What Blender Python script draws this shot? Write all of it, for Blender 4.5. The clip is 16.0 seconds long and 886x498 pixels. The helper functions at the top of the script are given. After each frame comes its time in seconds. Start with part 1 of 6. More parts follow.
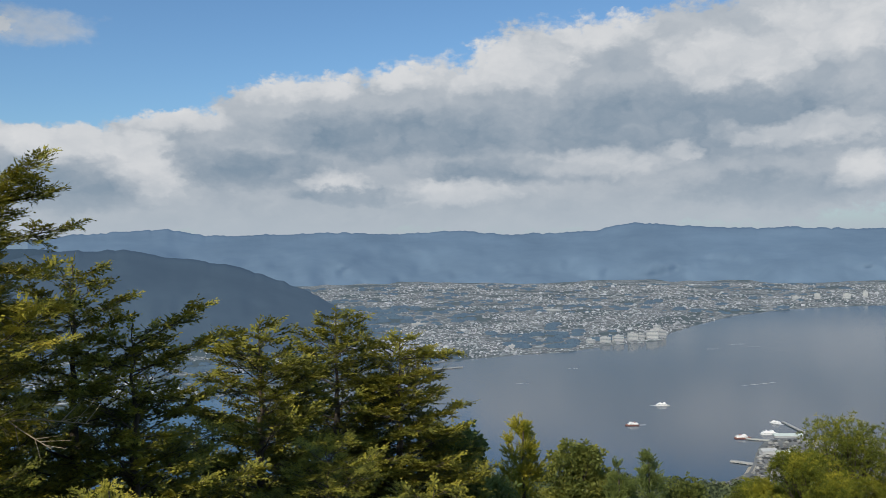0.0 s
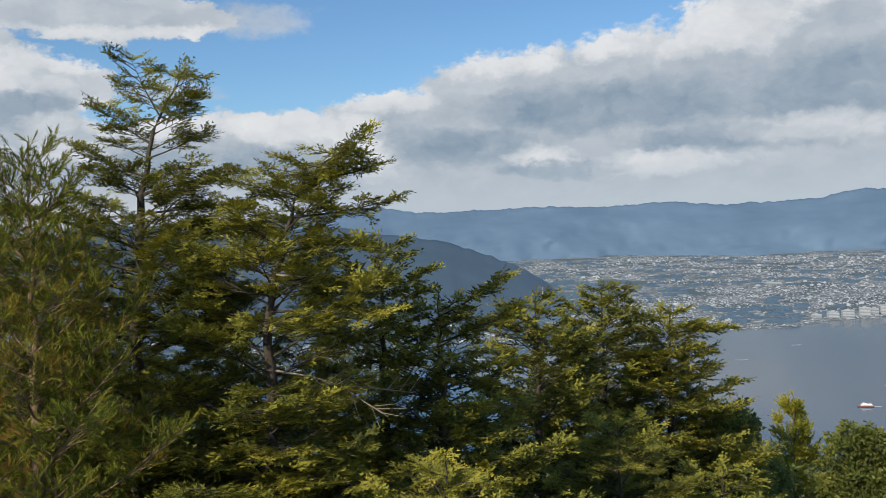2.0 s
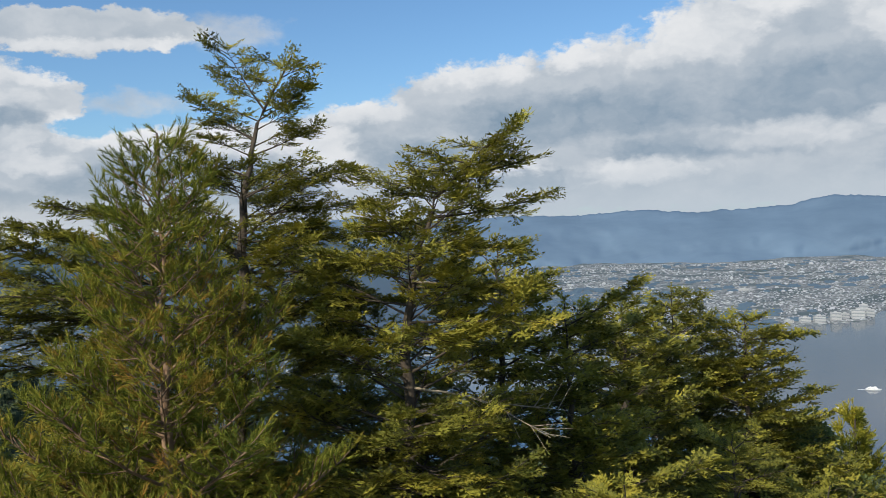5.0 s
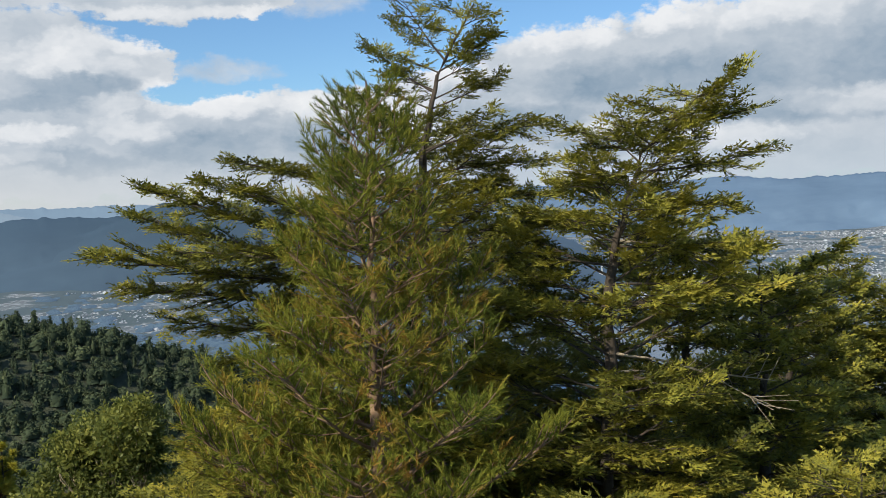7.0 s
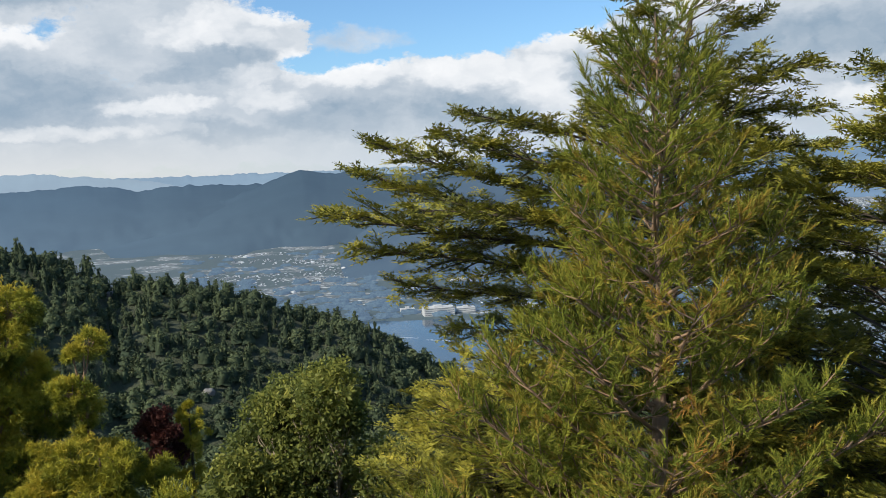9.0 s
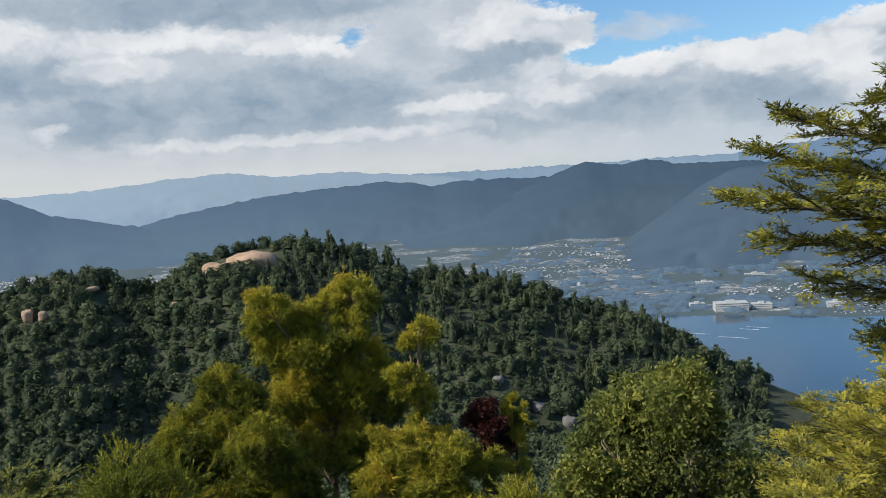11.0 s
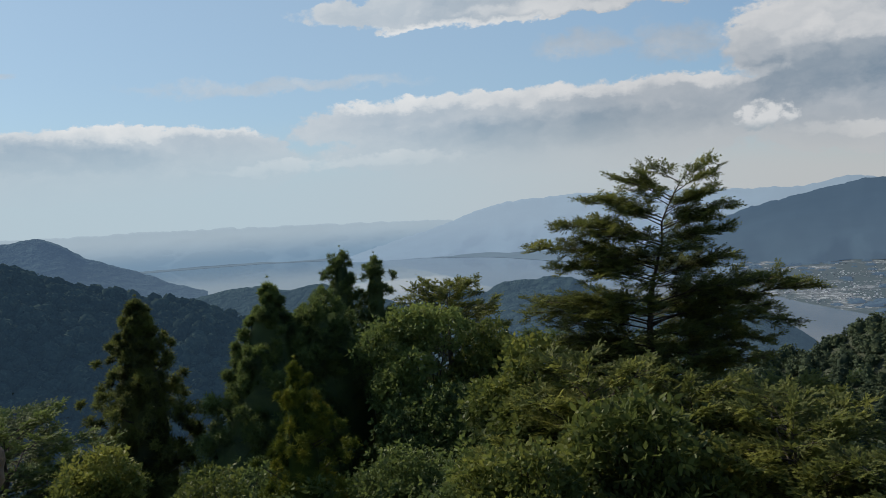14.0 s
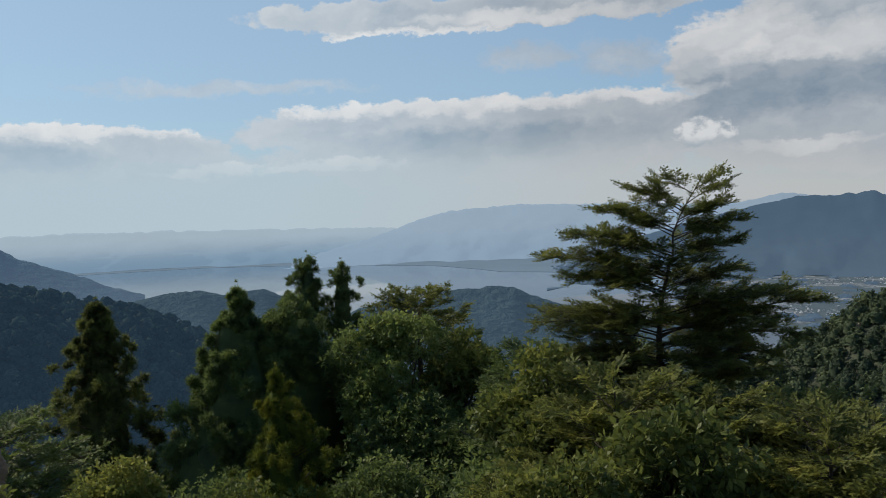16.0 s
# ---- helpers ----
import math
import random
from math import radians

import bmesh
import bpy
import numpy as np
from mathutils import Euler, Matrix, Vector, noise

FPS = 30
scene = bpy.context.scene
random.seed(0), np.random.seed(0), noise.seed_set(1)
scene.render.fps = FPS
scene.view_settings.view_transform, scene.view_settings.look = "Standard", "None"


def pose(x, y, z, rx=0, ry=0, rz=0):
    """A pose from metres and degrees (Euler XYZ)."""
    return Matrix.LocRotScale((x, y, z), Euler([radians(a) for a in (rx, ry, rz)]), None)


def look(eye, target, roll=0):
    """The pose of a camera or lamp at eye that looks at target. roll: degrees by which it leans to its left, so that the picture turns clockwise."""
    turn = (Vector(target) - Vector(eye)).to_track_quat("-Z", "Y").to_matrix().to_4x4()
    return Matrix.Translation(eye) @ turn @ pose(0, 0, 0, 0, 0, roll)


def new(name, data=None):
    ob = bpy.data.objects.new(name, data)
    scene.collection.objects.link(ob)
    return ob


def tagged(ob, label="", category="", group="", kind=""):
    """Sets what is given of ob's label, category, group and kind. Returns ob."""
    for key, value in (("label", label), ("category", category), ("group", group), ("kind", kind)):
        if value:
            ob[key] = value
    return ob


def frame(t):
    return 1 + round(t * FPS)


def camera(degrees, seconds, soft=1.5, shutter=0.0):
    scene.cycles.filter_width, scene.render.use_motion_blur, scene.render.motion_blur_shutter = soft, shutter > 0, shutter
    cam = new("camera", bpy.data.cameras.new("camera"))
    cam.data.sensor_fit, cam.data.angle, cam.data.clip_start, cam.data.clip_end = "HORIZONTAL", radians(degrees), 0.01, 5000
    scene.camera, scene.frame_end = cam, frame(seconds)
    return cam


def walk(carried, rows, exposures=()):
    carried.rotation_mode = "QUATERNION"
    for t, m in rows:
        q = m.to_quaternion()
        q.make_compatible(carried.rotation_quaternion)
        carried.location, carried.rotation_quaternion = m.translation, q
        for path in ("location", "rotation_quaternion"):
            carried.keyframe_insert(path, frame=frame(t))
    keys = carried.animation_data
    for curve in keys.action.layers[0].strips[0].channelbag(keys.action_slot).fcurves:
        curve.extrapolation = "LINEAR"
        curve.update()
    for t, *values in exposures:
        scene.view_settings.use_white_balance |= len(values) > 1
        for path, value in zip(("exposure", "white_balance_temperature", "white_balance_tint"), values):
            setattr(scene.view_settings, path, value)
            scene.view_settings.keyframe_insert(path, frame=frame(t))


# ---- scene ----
cam = camera(53.2, 16.0, soft=0.6)

# ---- the walk: seconds, place, turn ----
PATH = [
    (0.0, 0.000, 0.000, 160.000, 89.59, 0.67, -0.01),
    (0.5, -0.265, 0.091, 159.973, 89.34, -0.08, 4.71),
    (1.0, -0.526, 0.165, 159.969, 88.73, 0.00, 6.60),
    (1.5, -0.812, 0.149, 159.996, 88.32, 0.65, 8.80),
    (2.0, -1.103, 0.200, 159.962, 88.21, 1.91, 13.29),
    (2.5, -1.416, 0.339, 159.953, 88.50, 2.70, 17.82),
    (3.0, -1.707, 0.346, 159.964, 88.81, 2.45, 18.99),
    (5.3, -2.975, 0.678, 159.918, 88.78, 2.47, 11.24),
    (5.5, -3.079, 0.695, 159.892, 88.71, 2.52, 11.80),
    (6.0, -3.368, 0.686, 159.914, 88.32, 2.36, 12.53),
    (6.5, -3.620, 0.735, 159.889, 87.58, 2.25, 14.09),
    (7.0, -3.868, 0.793, 159.891, 86.81, 2.20, 16.95),
    (7.5, -4.155, 0.788, 159.909, 86.09, 2.35, 19.07),
    (8.0, -4.407, 0.814, 159.882, 85.53, 1.98, 20.75),
    (10.3, -5.864, 1.334, 159.812, 85.01, 3.96, 35.16),
    (10.5, -5.958, 1.307, 159.810, 85.06, 3.95, 37.23),
    (11.0, -6.181, 1.295, 159.788, 85.47, 3.82, 43.52),
    (11.5, -6.429, 1.327, 159.765, 86.20, 3.59, 52.31),
    (12.0, -6.708, 1.339, 159.748, 86.66, 3.08, 61.73),
    (12.5, -6.949, 1.201, 159.726, 87.45, 3.20, 72.79),
    (13.0, -7.046, 0.933, 159.696, 87.70, 3.02, 85.09),
    (13.5, -7.023, 0.654, 159.689, 87.93, 3.18, 94.73),
    (14.0, -7.002, 0.344, 159.701, 88.00, 3.76, 100.36),
    (14.5, -7.036, 0.069, 159.697, 87.42, 3.80, 102.32),
    (15.0, -7.082, -0.225, 159.706, 88.03, 3.86, 101.66),
    (15.5, -7.105, -0.527, 159.722, 87.90, 3.29, 99.06),
    (16.0, -7.192, -0.803, 159.715, 88.34, 2.47, 96.69),
]
walk(cam, [(t, pose(x, y, z, rx, ry, rz)) for t, x, y, z, rx, ry, rz in PATH],
     exposures=[(0.0, -0.22), (1.0, -0.15), (2.5, 0.0), (6.5, 0.06), (8.0, 0.28), (10.5, 0.18), (12.0, -0.02), (13.0, -0.2), (14.0, -0.35), (16.0, -0.35)])

# ---- sun and sky ----
SUN_AZ, SUN_EL = 154.0, 36.0          # degrees to the left of the y axis, and above the horizon
sun = new("sun", bpy.data.lights.new("sun", "SUN"))
sun.data.energy, sun.data.angle, sun.data.color = 4.6, radians(0.6), (1.0, 0.90, 0.74)
sun_way = Vector((-math.sin(radians(SUN_AZ)) * math.cos(radians(SUN_EL)),
                  math.cos(radians(SUN_AZ)) * math.cos(radians(SUN_EL)), math.sin(radians(SUN_EL))))
sun.matrix_world = look(sun_way * 300, (0, 0, 0))

# the clouds: azimuth to the left, height over the horizon, half width, half height, all in degrees
BANKS_NORTH = [
    (29.1, 3.5, 6.2, 2.9), (23.8, 4.3, 6.2, 3.3), (16.1, 5.1, 6.2, 3.5), (8.1, 6.2, 8.1, 4.8), (-0.7, 6.5, 10.3, 5.3), (-9.7, 7.8, 11.0, 6.6), (-20.0, 8.0, 12.8, 7.3),
    (-28.7, 8.6, 12.1, 8.1), (33.2, 12.7, 8.1, 1.5), (38.4, 8.8, 5.1, 2.0), (38.7, 4.7, 7.3, 2.9), (30.1, 4.1, 6.2, 2.9), 
    (59.9, 10.4, 12.1, 2.6), (53.6, 5.9, 9.5, 4.0), (64.4, 5.6, 8.4, 3.7), (41.3, 8.7, 7.0, 3.3), (26.0, 4.7, 8.1, 2.6), (38.3, 3.9, 9.5, 2.6), (12.0, 2.4, 40.0, 2.0), (52.0, 2.4, 20.0, 1.9), (52.0, 16.0, 18.0, 2.6), (47.5, 13.6, 9.0, 2.4), (49.0, 11.6, 5.0, 1.8),
]
BANKS_WEST = [
    (89.1, 13.2, 9.9, 1.1), (93.2, 6.0, 10.5, 2.0), (75.3, 9.2, 7.0, 4.0), (64.5, 8.2, 12.1, 4.8), (75.6, 5.3, 7.3, 2.6), (98.4, 13.0, 10.6, 1.2),
    (98.4, 6.3, 11.7, 1.8), (85.4, 5.9, 8.4, 2.2), (120.8, 5.3, 12.0, 1.5), 
    (94.0, 4.1, 15.0, 1.9), (122.0, 3.9, 15.0, 1.7), (64.0, 3.4, 18.0, 1.7),
    (150.0, 12.0, 15.0, 4.0), (-60.0, 12.0, 25.0, 6.0), (-120.0, 15.0, 30.0, 7.0), (60.0, 28.0, 40.0, 5.0),
]
# heads in full sun
HEADS_NORTH = [
    (23.2, 6.6, 3.7, 1.0), (17.1, 8.0, 3.3, 1.0), (9.4, 10.3, 4.4, 1.2), (2.2, 10.8, 3.7, 1.0), (-3.6, 11.3, 4.8, 1.8), (-9.8, 13.5, 3.7, 1.5), (-18.0, 11.1, 4.8, 1.8),
    (-24.1, 12.2, 5.5, 1.8), (17.9, 4.3, 1.8, 1.5), (7.0, 4.1, 2.3, 0.7), (-0.3, 3.2, 4.8, 0.9), (-9.7, 5.0, 5.5, 1.0), (-14.9, 5.5, 1.3, 0.8), (-22.5, 6.5, 4.8, 0.9),
    (-25.5, 4.0, 2.4, 1.2), (36.8, 10.2, 3.3, 0.8), (34.8, 7.2, 1.5, 0.9), (30.3, 6.5, 3.7, 0.9), (35.9, 5.2, 2.6, 0.7), (33.0, 11.9, 6.6, 0.5), (18.8, 5.3, 2.2, 1.8),
]
HEADS_WEST = [
    (61.2, 9.4, 8.1, 0.8), (51.3, 8.9, 4.4, 0.7), (39.8, 9.4, 4.0, 1.3), (37.1, 6.3, 1.8, 0.9), (31.4, 7.0, 3.3, 0.7), (23.5, 6.3, 4.8, 1.2), (63.0, 7.8, 3.3, 1.0),
    (43.0, 4.6, 3.7, 0.5), (90.8, 12.7, 8.4, 0.5), (93.1, 7.6, 8.8, 0.7), (78.1, 10.7, 4.0, 2.2), (74.5, 3.8, 4.0, 0.4), (67.2, 4.1, 1.0, 0.7), (71.7, 9.9, 5.1, 1.1),
    (99.1, 11.9, 8.8, 0.4), (98.3, 7.7, 11.0, 0.6), (85.0, 7.7, 6.2, 0.6), (120.7, 6.4, 9.9, 0.5), (107.3, 3.9, 8.4, 0.4), (52.0, 3.2, 12.0, 0.5),
]
WISPS = [(24.6, 12.8, 3.6, 1.0), (30.9, 8.6, 3.8, 0.7), (84.9, 10.0, 3.6, 1.3), (105.1, 4.2, 10.0, 0.6), (127.5, 9.8, 1.5, 0.3), (91.0, 10.3, 3.0, 0.8), (110.0, 9.0, 9.0, 0.5)]
# grey undersides
UNDERSIDES = [
    (12.0, 4.8, 4.8, 1.3), (2.2, 6.9, 8.8, 1.5), (-15.0, 7.2, 11.0, 2.2), (22.6, 3.1, 4.0, 1.0), (-5.4, 4.5, 6.2, 0.9), (-20.9, 3.0, 5.9, 1.0), (5.2, 3.1, 4.4, 0.5),
    (38.5, 7.2, 3.3, 1.0), (32.1, 3.5, 4.4, 0.8), (39.1, 3.1, 4.0, 0.7), (57.9, 11.3, 12.0, 1.2), (52.6, 5.2, 8.4, 2.2), (63.9, 4.8, 4.4, 1.5), (31.2, 3.5, 4.0, 1.2),
    (40.0, 6.3, 3.3, 0.6), (23.0, 3.7, 5.1, 1.3), (68.9, 7.2, 7.3, 1.2), (92.9, 5.1, 8.5, 1.1), (124.0, 4.8, 6.2, 0.8), (78.1, 7.0, 3.3, 1.8),
]


def wire(tree, kind, *values, op=None, **props):
    """A node with its inputs set from sockets or numbers; gives its first output."""
    n = tree.nodes.new(kind)
    if op:
        n.operation = op
    for key, value in props.items():
        if key == "clamp":
            n.use_clamp = value
    for socket, value in zip(n.inputs, values):
        if hasattr(value, "is_linked"):
            tree.links.new(value, socket)
        elif value is not None:
            socket.default_value = value
    return n.outputs[0]


def m(tree, op, *values, clamp=False):
    return wire(tree, "ShaderNodeMath", *values, op=op, clamp=clamp)


def ramp_between(tree, value, a, b):
    """0 below a, 1 above b, smooth between."""
    n = tree.nodes.new("ShaderNodeMapRange")
    n.interpolation_type = "SMOOTHSTEP"
    tree.links.new(value, n.inputs["Value"])
    n.inputs["From Min"].default_value, n.inputs["From Max"].default_value = a, b
    return n.outputs["Result"]


def mix_colour(tree, factor, a, b):
    n = tree.nodes.new("ShaderNodeMix")
    n.data_type = "RGBA"
    for socket, value in ((n.inputs["Factor"], factor), (n.inputs[6], a), (n.inputs[7], b)):
        if hasattr(value, "is_linked"):
            tree.links.new(value, socket)
        else:
            socket.default_value = (*value, 1) if isinstance(value, tuple) and len(value) == 3 else value
    return n.outputs[2]


def noise_at(tree, vector, scale, detail=4.0, rough=0.55, distortion=0.0):
    n = tree.nodes.new("ShaderNodeTexNoise")
    n.inputs["Scale"].default_value, n.inputs["Detail"].default_value = scale, detail
    n.inputs["Roughness"].default_value, n.inputs["Distortion"].default_value = rough, distortion
    if vector is not None:
        tree.links.new(vector, n.inputs["Vector"])
    return n.outputs["Fac"]


def billows(tree, vector, scale):
    """Rounded heads, about 0.5 in the middle of each and negative between them."""
    n = tree.nodes.new("ShaderNodeTexVoronoi")
    n.feature = "SMOOTH_F1"
    n.inputs["Scale"].default_value, n.inputs["Smoothness"].default_value = scale, 0.35
    tree.links.new(vector, n.inputs["Vector"])
    return m(tree, "SUBTRACT", 0.5, n.outputs["Distance"])


def cloud_lobes(tree, az, el, lobes, soft):
    """1 in the middle of the nearest lobe, 0 on its rim, negative outside."""
    best = None
    for a, e, w, h in lobes:
        dx = m(tree, "MULTIPLY", m(tree, "SUBTRACT", az, a), 1 / w)
        dy = m(tree, "MULTIPLY", m(tree, "SUBTRACT", el, e), 1 / h)
        term = m(tree, "SUBTRACT", 1.0, m(tree, "MULTIPLY_ADD", dx, dx, m(tree, "MULTIPLY", dy, dy)))
        best = term if best is None else m(tree, "SMOOTH_MAX", best, term, soft)
    return m(tree, "MAXIMUM", best, -2.0)


def build_world():
    world = bpy.data.worlds.new("sky")
    scene.world = world
    world.use_nodes = True
    t = world.node_tree
    t.nodes.clear()
    sky = t.nodes.new("ShaderNodeTexSky")
    sky.sky_type, sky.sun_disc = "NISHITA", False
    sky.sun_elevation, sky.sun_rotation = radians(SUN_EL), radians(-SUN_AZ)
    sky.altitude, sky.air_density, sky.dust_density = 500, 1.0, 1.2
    way = t.nodes.new("ShaderNodeTexCoord").outputs["Generated"]
    xyz = t.nodes.new("ShaderNodeSeparateXYZ")
    t.links.new(way, xyz.inputs[0])
    x, y, z = xyz.outputs
    az = m(t, "DEGREES", m(t, "ARCTAN2", m(t, "MULTIPLY", x, -1.0), y))
    el = m(t, "DEGREES", m(t, "ARCSINE", z))
    # the lobes' outlines are bent by wide and by fine turbulence
    deg = wire(t, "ShaderNodeCombineXYZ", az, m(t, "MULTIPLY", el, 1.5), 0.0)
    other = wire(t, "ShaderNodeVectorMath", deg, (41.3, 17.9, 6.7), op="ADD")
    wide_a, wide_e = noise_at(t, deg, 0.20, 2.0), noise_at(t, other, 0.24, 2.0)
    fine_a, fine_e = noise_at(t, deg, 0.75, 5.0, 0.6), noise_at(t, other, 0.85, 5.0, 0.6)
    azb = m(t, "ADD", az, m(t, "ADD", m(t, "MULTIPLY_ADD", wide_a, 3.6, -1.8), m(t, "MULTIPLY_ADD", fine_a, 2.6, -1.3)))
    elb = m(t, "ADD", el, m(t, "ADD", m(t, "MULTIPLY_ADD", wide_e, 1.4, -0.7), m(t, "MULTIPLY_ADD", fine_e, 1.3, -0.65)))
    bent = wire(t, "ShaderNodeCombineXYZ", azb, m(t, "MULTIPLY", elb, 1.5), 0.0)
    heap = m(t, "ADD", m(t, "MULTIPLY", billows(t, bent, 0.42), 0.62), m(t, "MULTIPLY", billows(t, bent, 1.25), 0.34))
    wisps = m(t, "MULTIPLY_ADD", noise_at(t, deg, 1.6, 6.0, 0.62), 0.8, -0.4)
    density = m(t, "ADD", cloud_lobes(t, azb, elb, BANKS_NORTH + BANKS_WEST, 0.35), m(t, "ADD", m(t, "MULTIPLY", heap, 0.55), m(t, "MULTIPLY", wisps, 0.55)))
    cover = ramp_between(t, density, -0.06, 0.24)
    thin = ramp_between(t, m(t, "ADD", cloud_lobes(t, azb, elb, WISPS, 0.25), m(t, "MULTIPLY", wisps, 1.6)), -0.5, 1.3)
    cover = m(t, "MAXIMUM", cover, m(t, "MULTIPLY", thin, 0.75))
    inner = ramp_between(t, density, 0.10, 0.80)
    sunny = ramp_between(t, m(t, "ADD", cloud_lobes(t, azb, elb, HEADS_NORTH + HEADS_WEST, 0.25), m(t, "ADD", heap, m(t, "MULTIPLY", wisps, 0.6))), -0.55, 0.95)
    grey = ramp_between(t, m(t, "ADD", cloud_lobes(t, azb, elb, UNDERSIDES, 0.25), m(t, "MULTIPLY", wisps, 0.9)), -0.9, 0.8)
    body = m(t, "ADD", m(t, "MULTIPLY_ADD", noise_at(t, bent, 0.33, 4.0, 0.5), 0.46, 0.29), m(t, "MULTIPLY", heap, 0.24))
    body = m(t, "SUBTRACT", body, m(t, "MULTIPLY", inner, 0.10))
    lit = m(t, "ADD", body, m(t, "SUBTRACT", m(t, "MULTIPLY", sunny, 0.38), m(t, "MULTIPLY", grey, 0.26)), clamp=True)
    blue = wire(t, "ShaderNodeVectorMath", sky.outputs[0], (SKY * 0.78, SKY * 1.06, SKY * 1.28), op="MULTIPLY")
    shade = mix_colour(t, ramp_between(t, az, 84.0, 106.0), (0.215, 0.305, 0.405), (0.315, 0.455, 0.60))
    bright = mix_colour(t, ramp_between(t, az, 84.0, 106.0), (0.82, 0.83, 0.845), (0.98, 1.0, 1.01))
    cloud = mix_colour(t, lit, shade, bright)
    # towards the sun the blue is washed out by bright air
    blue = mix_colour(t, m(t, "MULTIPLY", ramp_between(t, az, 45.0, 105.0), 0.62), blue, (0.50, 0.66, 0.80))
    clouded = mix_colour(t, cover, blue, cloud)
    # the pale air low over the horizon
    low = m(t, "SUBTRACT", 1.0, ramp_between(t, m(t, "MULTIPLY_ADD", ramp_between(t, az, 58.0, 92.0), -2.6, el), -0.3, 4.6))
    air = mix_colour(t, ramp_between(t, az, 18.0, 50.0), (0.49, 0.56, 0.63), (0.62, 0.64, 0.65))
    air = mix_colour(t, ramp_between(t, az, 72.0, 115.0), air, (0.57, 0.71, 0.80))
    whole = mix_colour(t, m(t, "MULTIPLY", low, 0.95), clouded, air)
    # one small sunlit puff in front of the grey bank
    fine = wire(t, "ShaderNodeCombineXYZ", m(t, "MULTIPLY", az, 0.8), el, 0.0)
    dx, dy = m(t, "MULTIPLY", m(t, "SUBTRACT", az, 80.1), 0.44), m(t, "MULTIPLY", m(t, "SUBTRACT", el, 4.85), 0.92)
    body = m(t, "SUBTRACT", 0.75, m(t, "MULTIPLY_ADD", dx, dx, m(t, "MULTIPLY", dy, dy)))
    body = m(t, "ADD", body, m(t, "MULTIPLY", m(t, "SUBTRACT", noise_at(t, fine, 1.3, 5.0, 0.55), 0.5), 2.6))
    under = mix_colour(t, ramp_between(t, m(t, "ADD", el, m(t, "MULTIPLY", body, 0.3)), 4.3, 5.0), (0.46, 0.53, 0.59), (0.80, 0.82, 0.84))
    whole = mix_colour(t, ramp_between(t, body, 0.0, 0.55), whole, under)
    back = t.nodes.new("ShaderNodeBackground")
    t.links.new(whole, back.inputs["Color"])
    back.inputs["Strength"].default_value = 1.0
    t.links.new(back.outputs[0], t.nodes.new("ShaderNodeOutputWorld").inputs[0])


SKY = 0.105
build_world()


# ---- materials ----
def material(name):
    mat = bpy.data.materials.new(name)
    mat.use_nodes = True
    t = mat.node_tree
    return mat, t, t.nodes["Principled BSDF"]


def colours(t, factor, stops):
    n = t.nodes.new("ShaderNodeValToRGB")
    r = n.color_ramp
    while len(r.elements) < len(stops):
        r.elements.new(0.5)
    for e, (at, c) in zip(r.elements, stops):
        e.position, e.color = at, (*c, 1)
    t.links.new(factor, n.inputs[0])
    return n.outputs[0]


def bump(t, p, height, strength, distance):
    n = t.nodes.new("ShaderNodeBump")
    n.inputs["Strength"].default_value, n.inputs["Distance"].default_value = strength, distance
    t.links.new(height, n.inputs["Height"])
    t.links.new(n.outputs[0], p.inputs["Normal"])


def place(t):
    return t.nodes.new("ShaderNodeNewGeometry").outputs["Position"]


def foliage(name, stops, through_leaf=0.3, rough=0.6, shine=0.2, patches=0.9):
    """Leaves: the colour goes by each spray's tint, with any painted shade in it, and by patches a metre or two wide.
    """
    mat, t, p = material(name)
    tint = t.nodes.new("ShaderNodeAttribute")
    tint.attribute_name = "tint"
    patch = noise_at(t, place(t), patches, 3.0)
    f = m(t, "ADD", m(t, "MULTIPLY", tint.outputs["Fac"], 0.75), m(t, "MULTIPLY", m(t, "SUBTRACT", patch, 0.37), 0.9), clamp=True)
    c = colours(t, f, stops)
    t.links.new(c, p.inputs["Base Color"])
    p.inputs["Roughness"].default_value = rough
    p.inputs["Specular IOR Level"].default_value = shine
    leaf = t.nodes.new("ShaderNodeBsdfTranslucent")
    t.links.new(c, leaf.inputs["Color"])
    blend = t.nodes.new("ShaderNodeMixShader")
    blend.inputs[0].default_value = through_leaf
    t.links.new(p.outputs[0], blend.inputs[1])
    t.links.new(leaf.outputs[0], blend.inputs[2])
    t.links.new(blend.outputs[0], t.nodes["Material Output"].inputs["Surface"])
    return mat


def bark(name, a, b):
    mat, t, p = material(name)
    pos = place(t)
    f = noise_at(t, pos, 9.0, 6.0, 0.65)
    t.links.new(colours(t, f, [(0.3, a), (0.7, b)]), p.inputs["Base Color"])
    p.inputs["Roughness"].default_value = 0.9
    bump(t, p, noise_at(t, pos, 30.0, 5.0), 0.6, 0.02)
    return mat


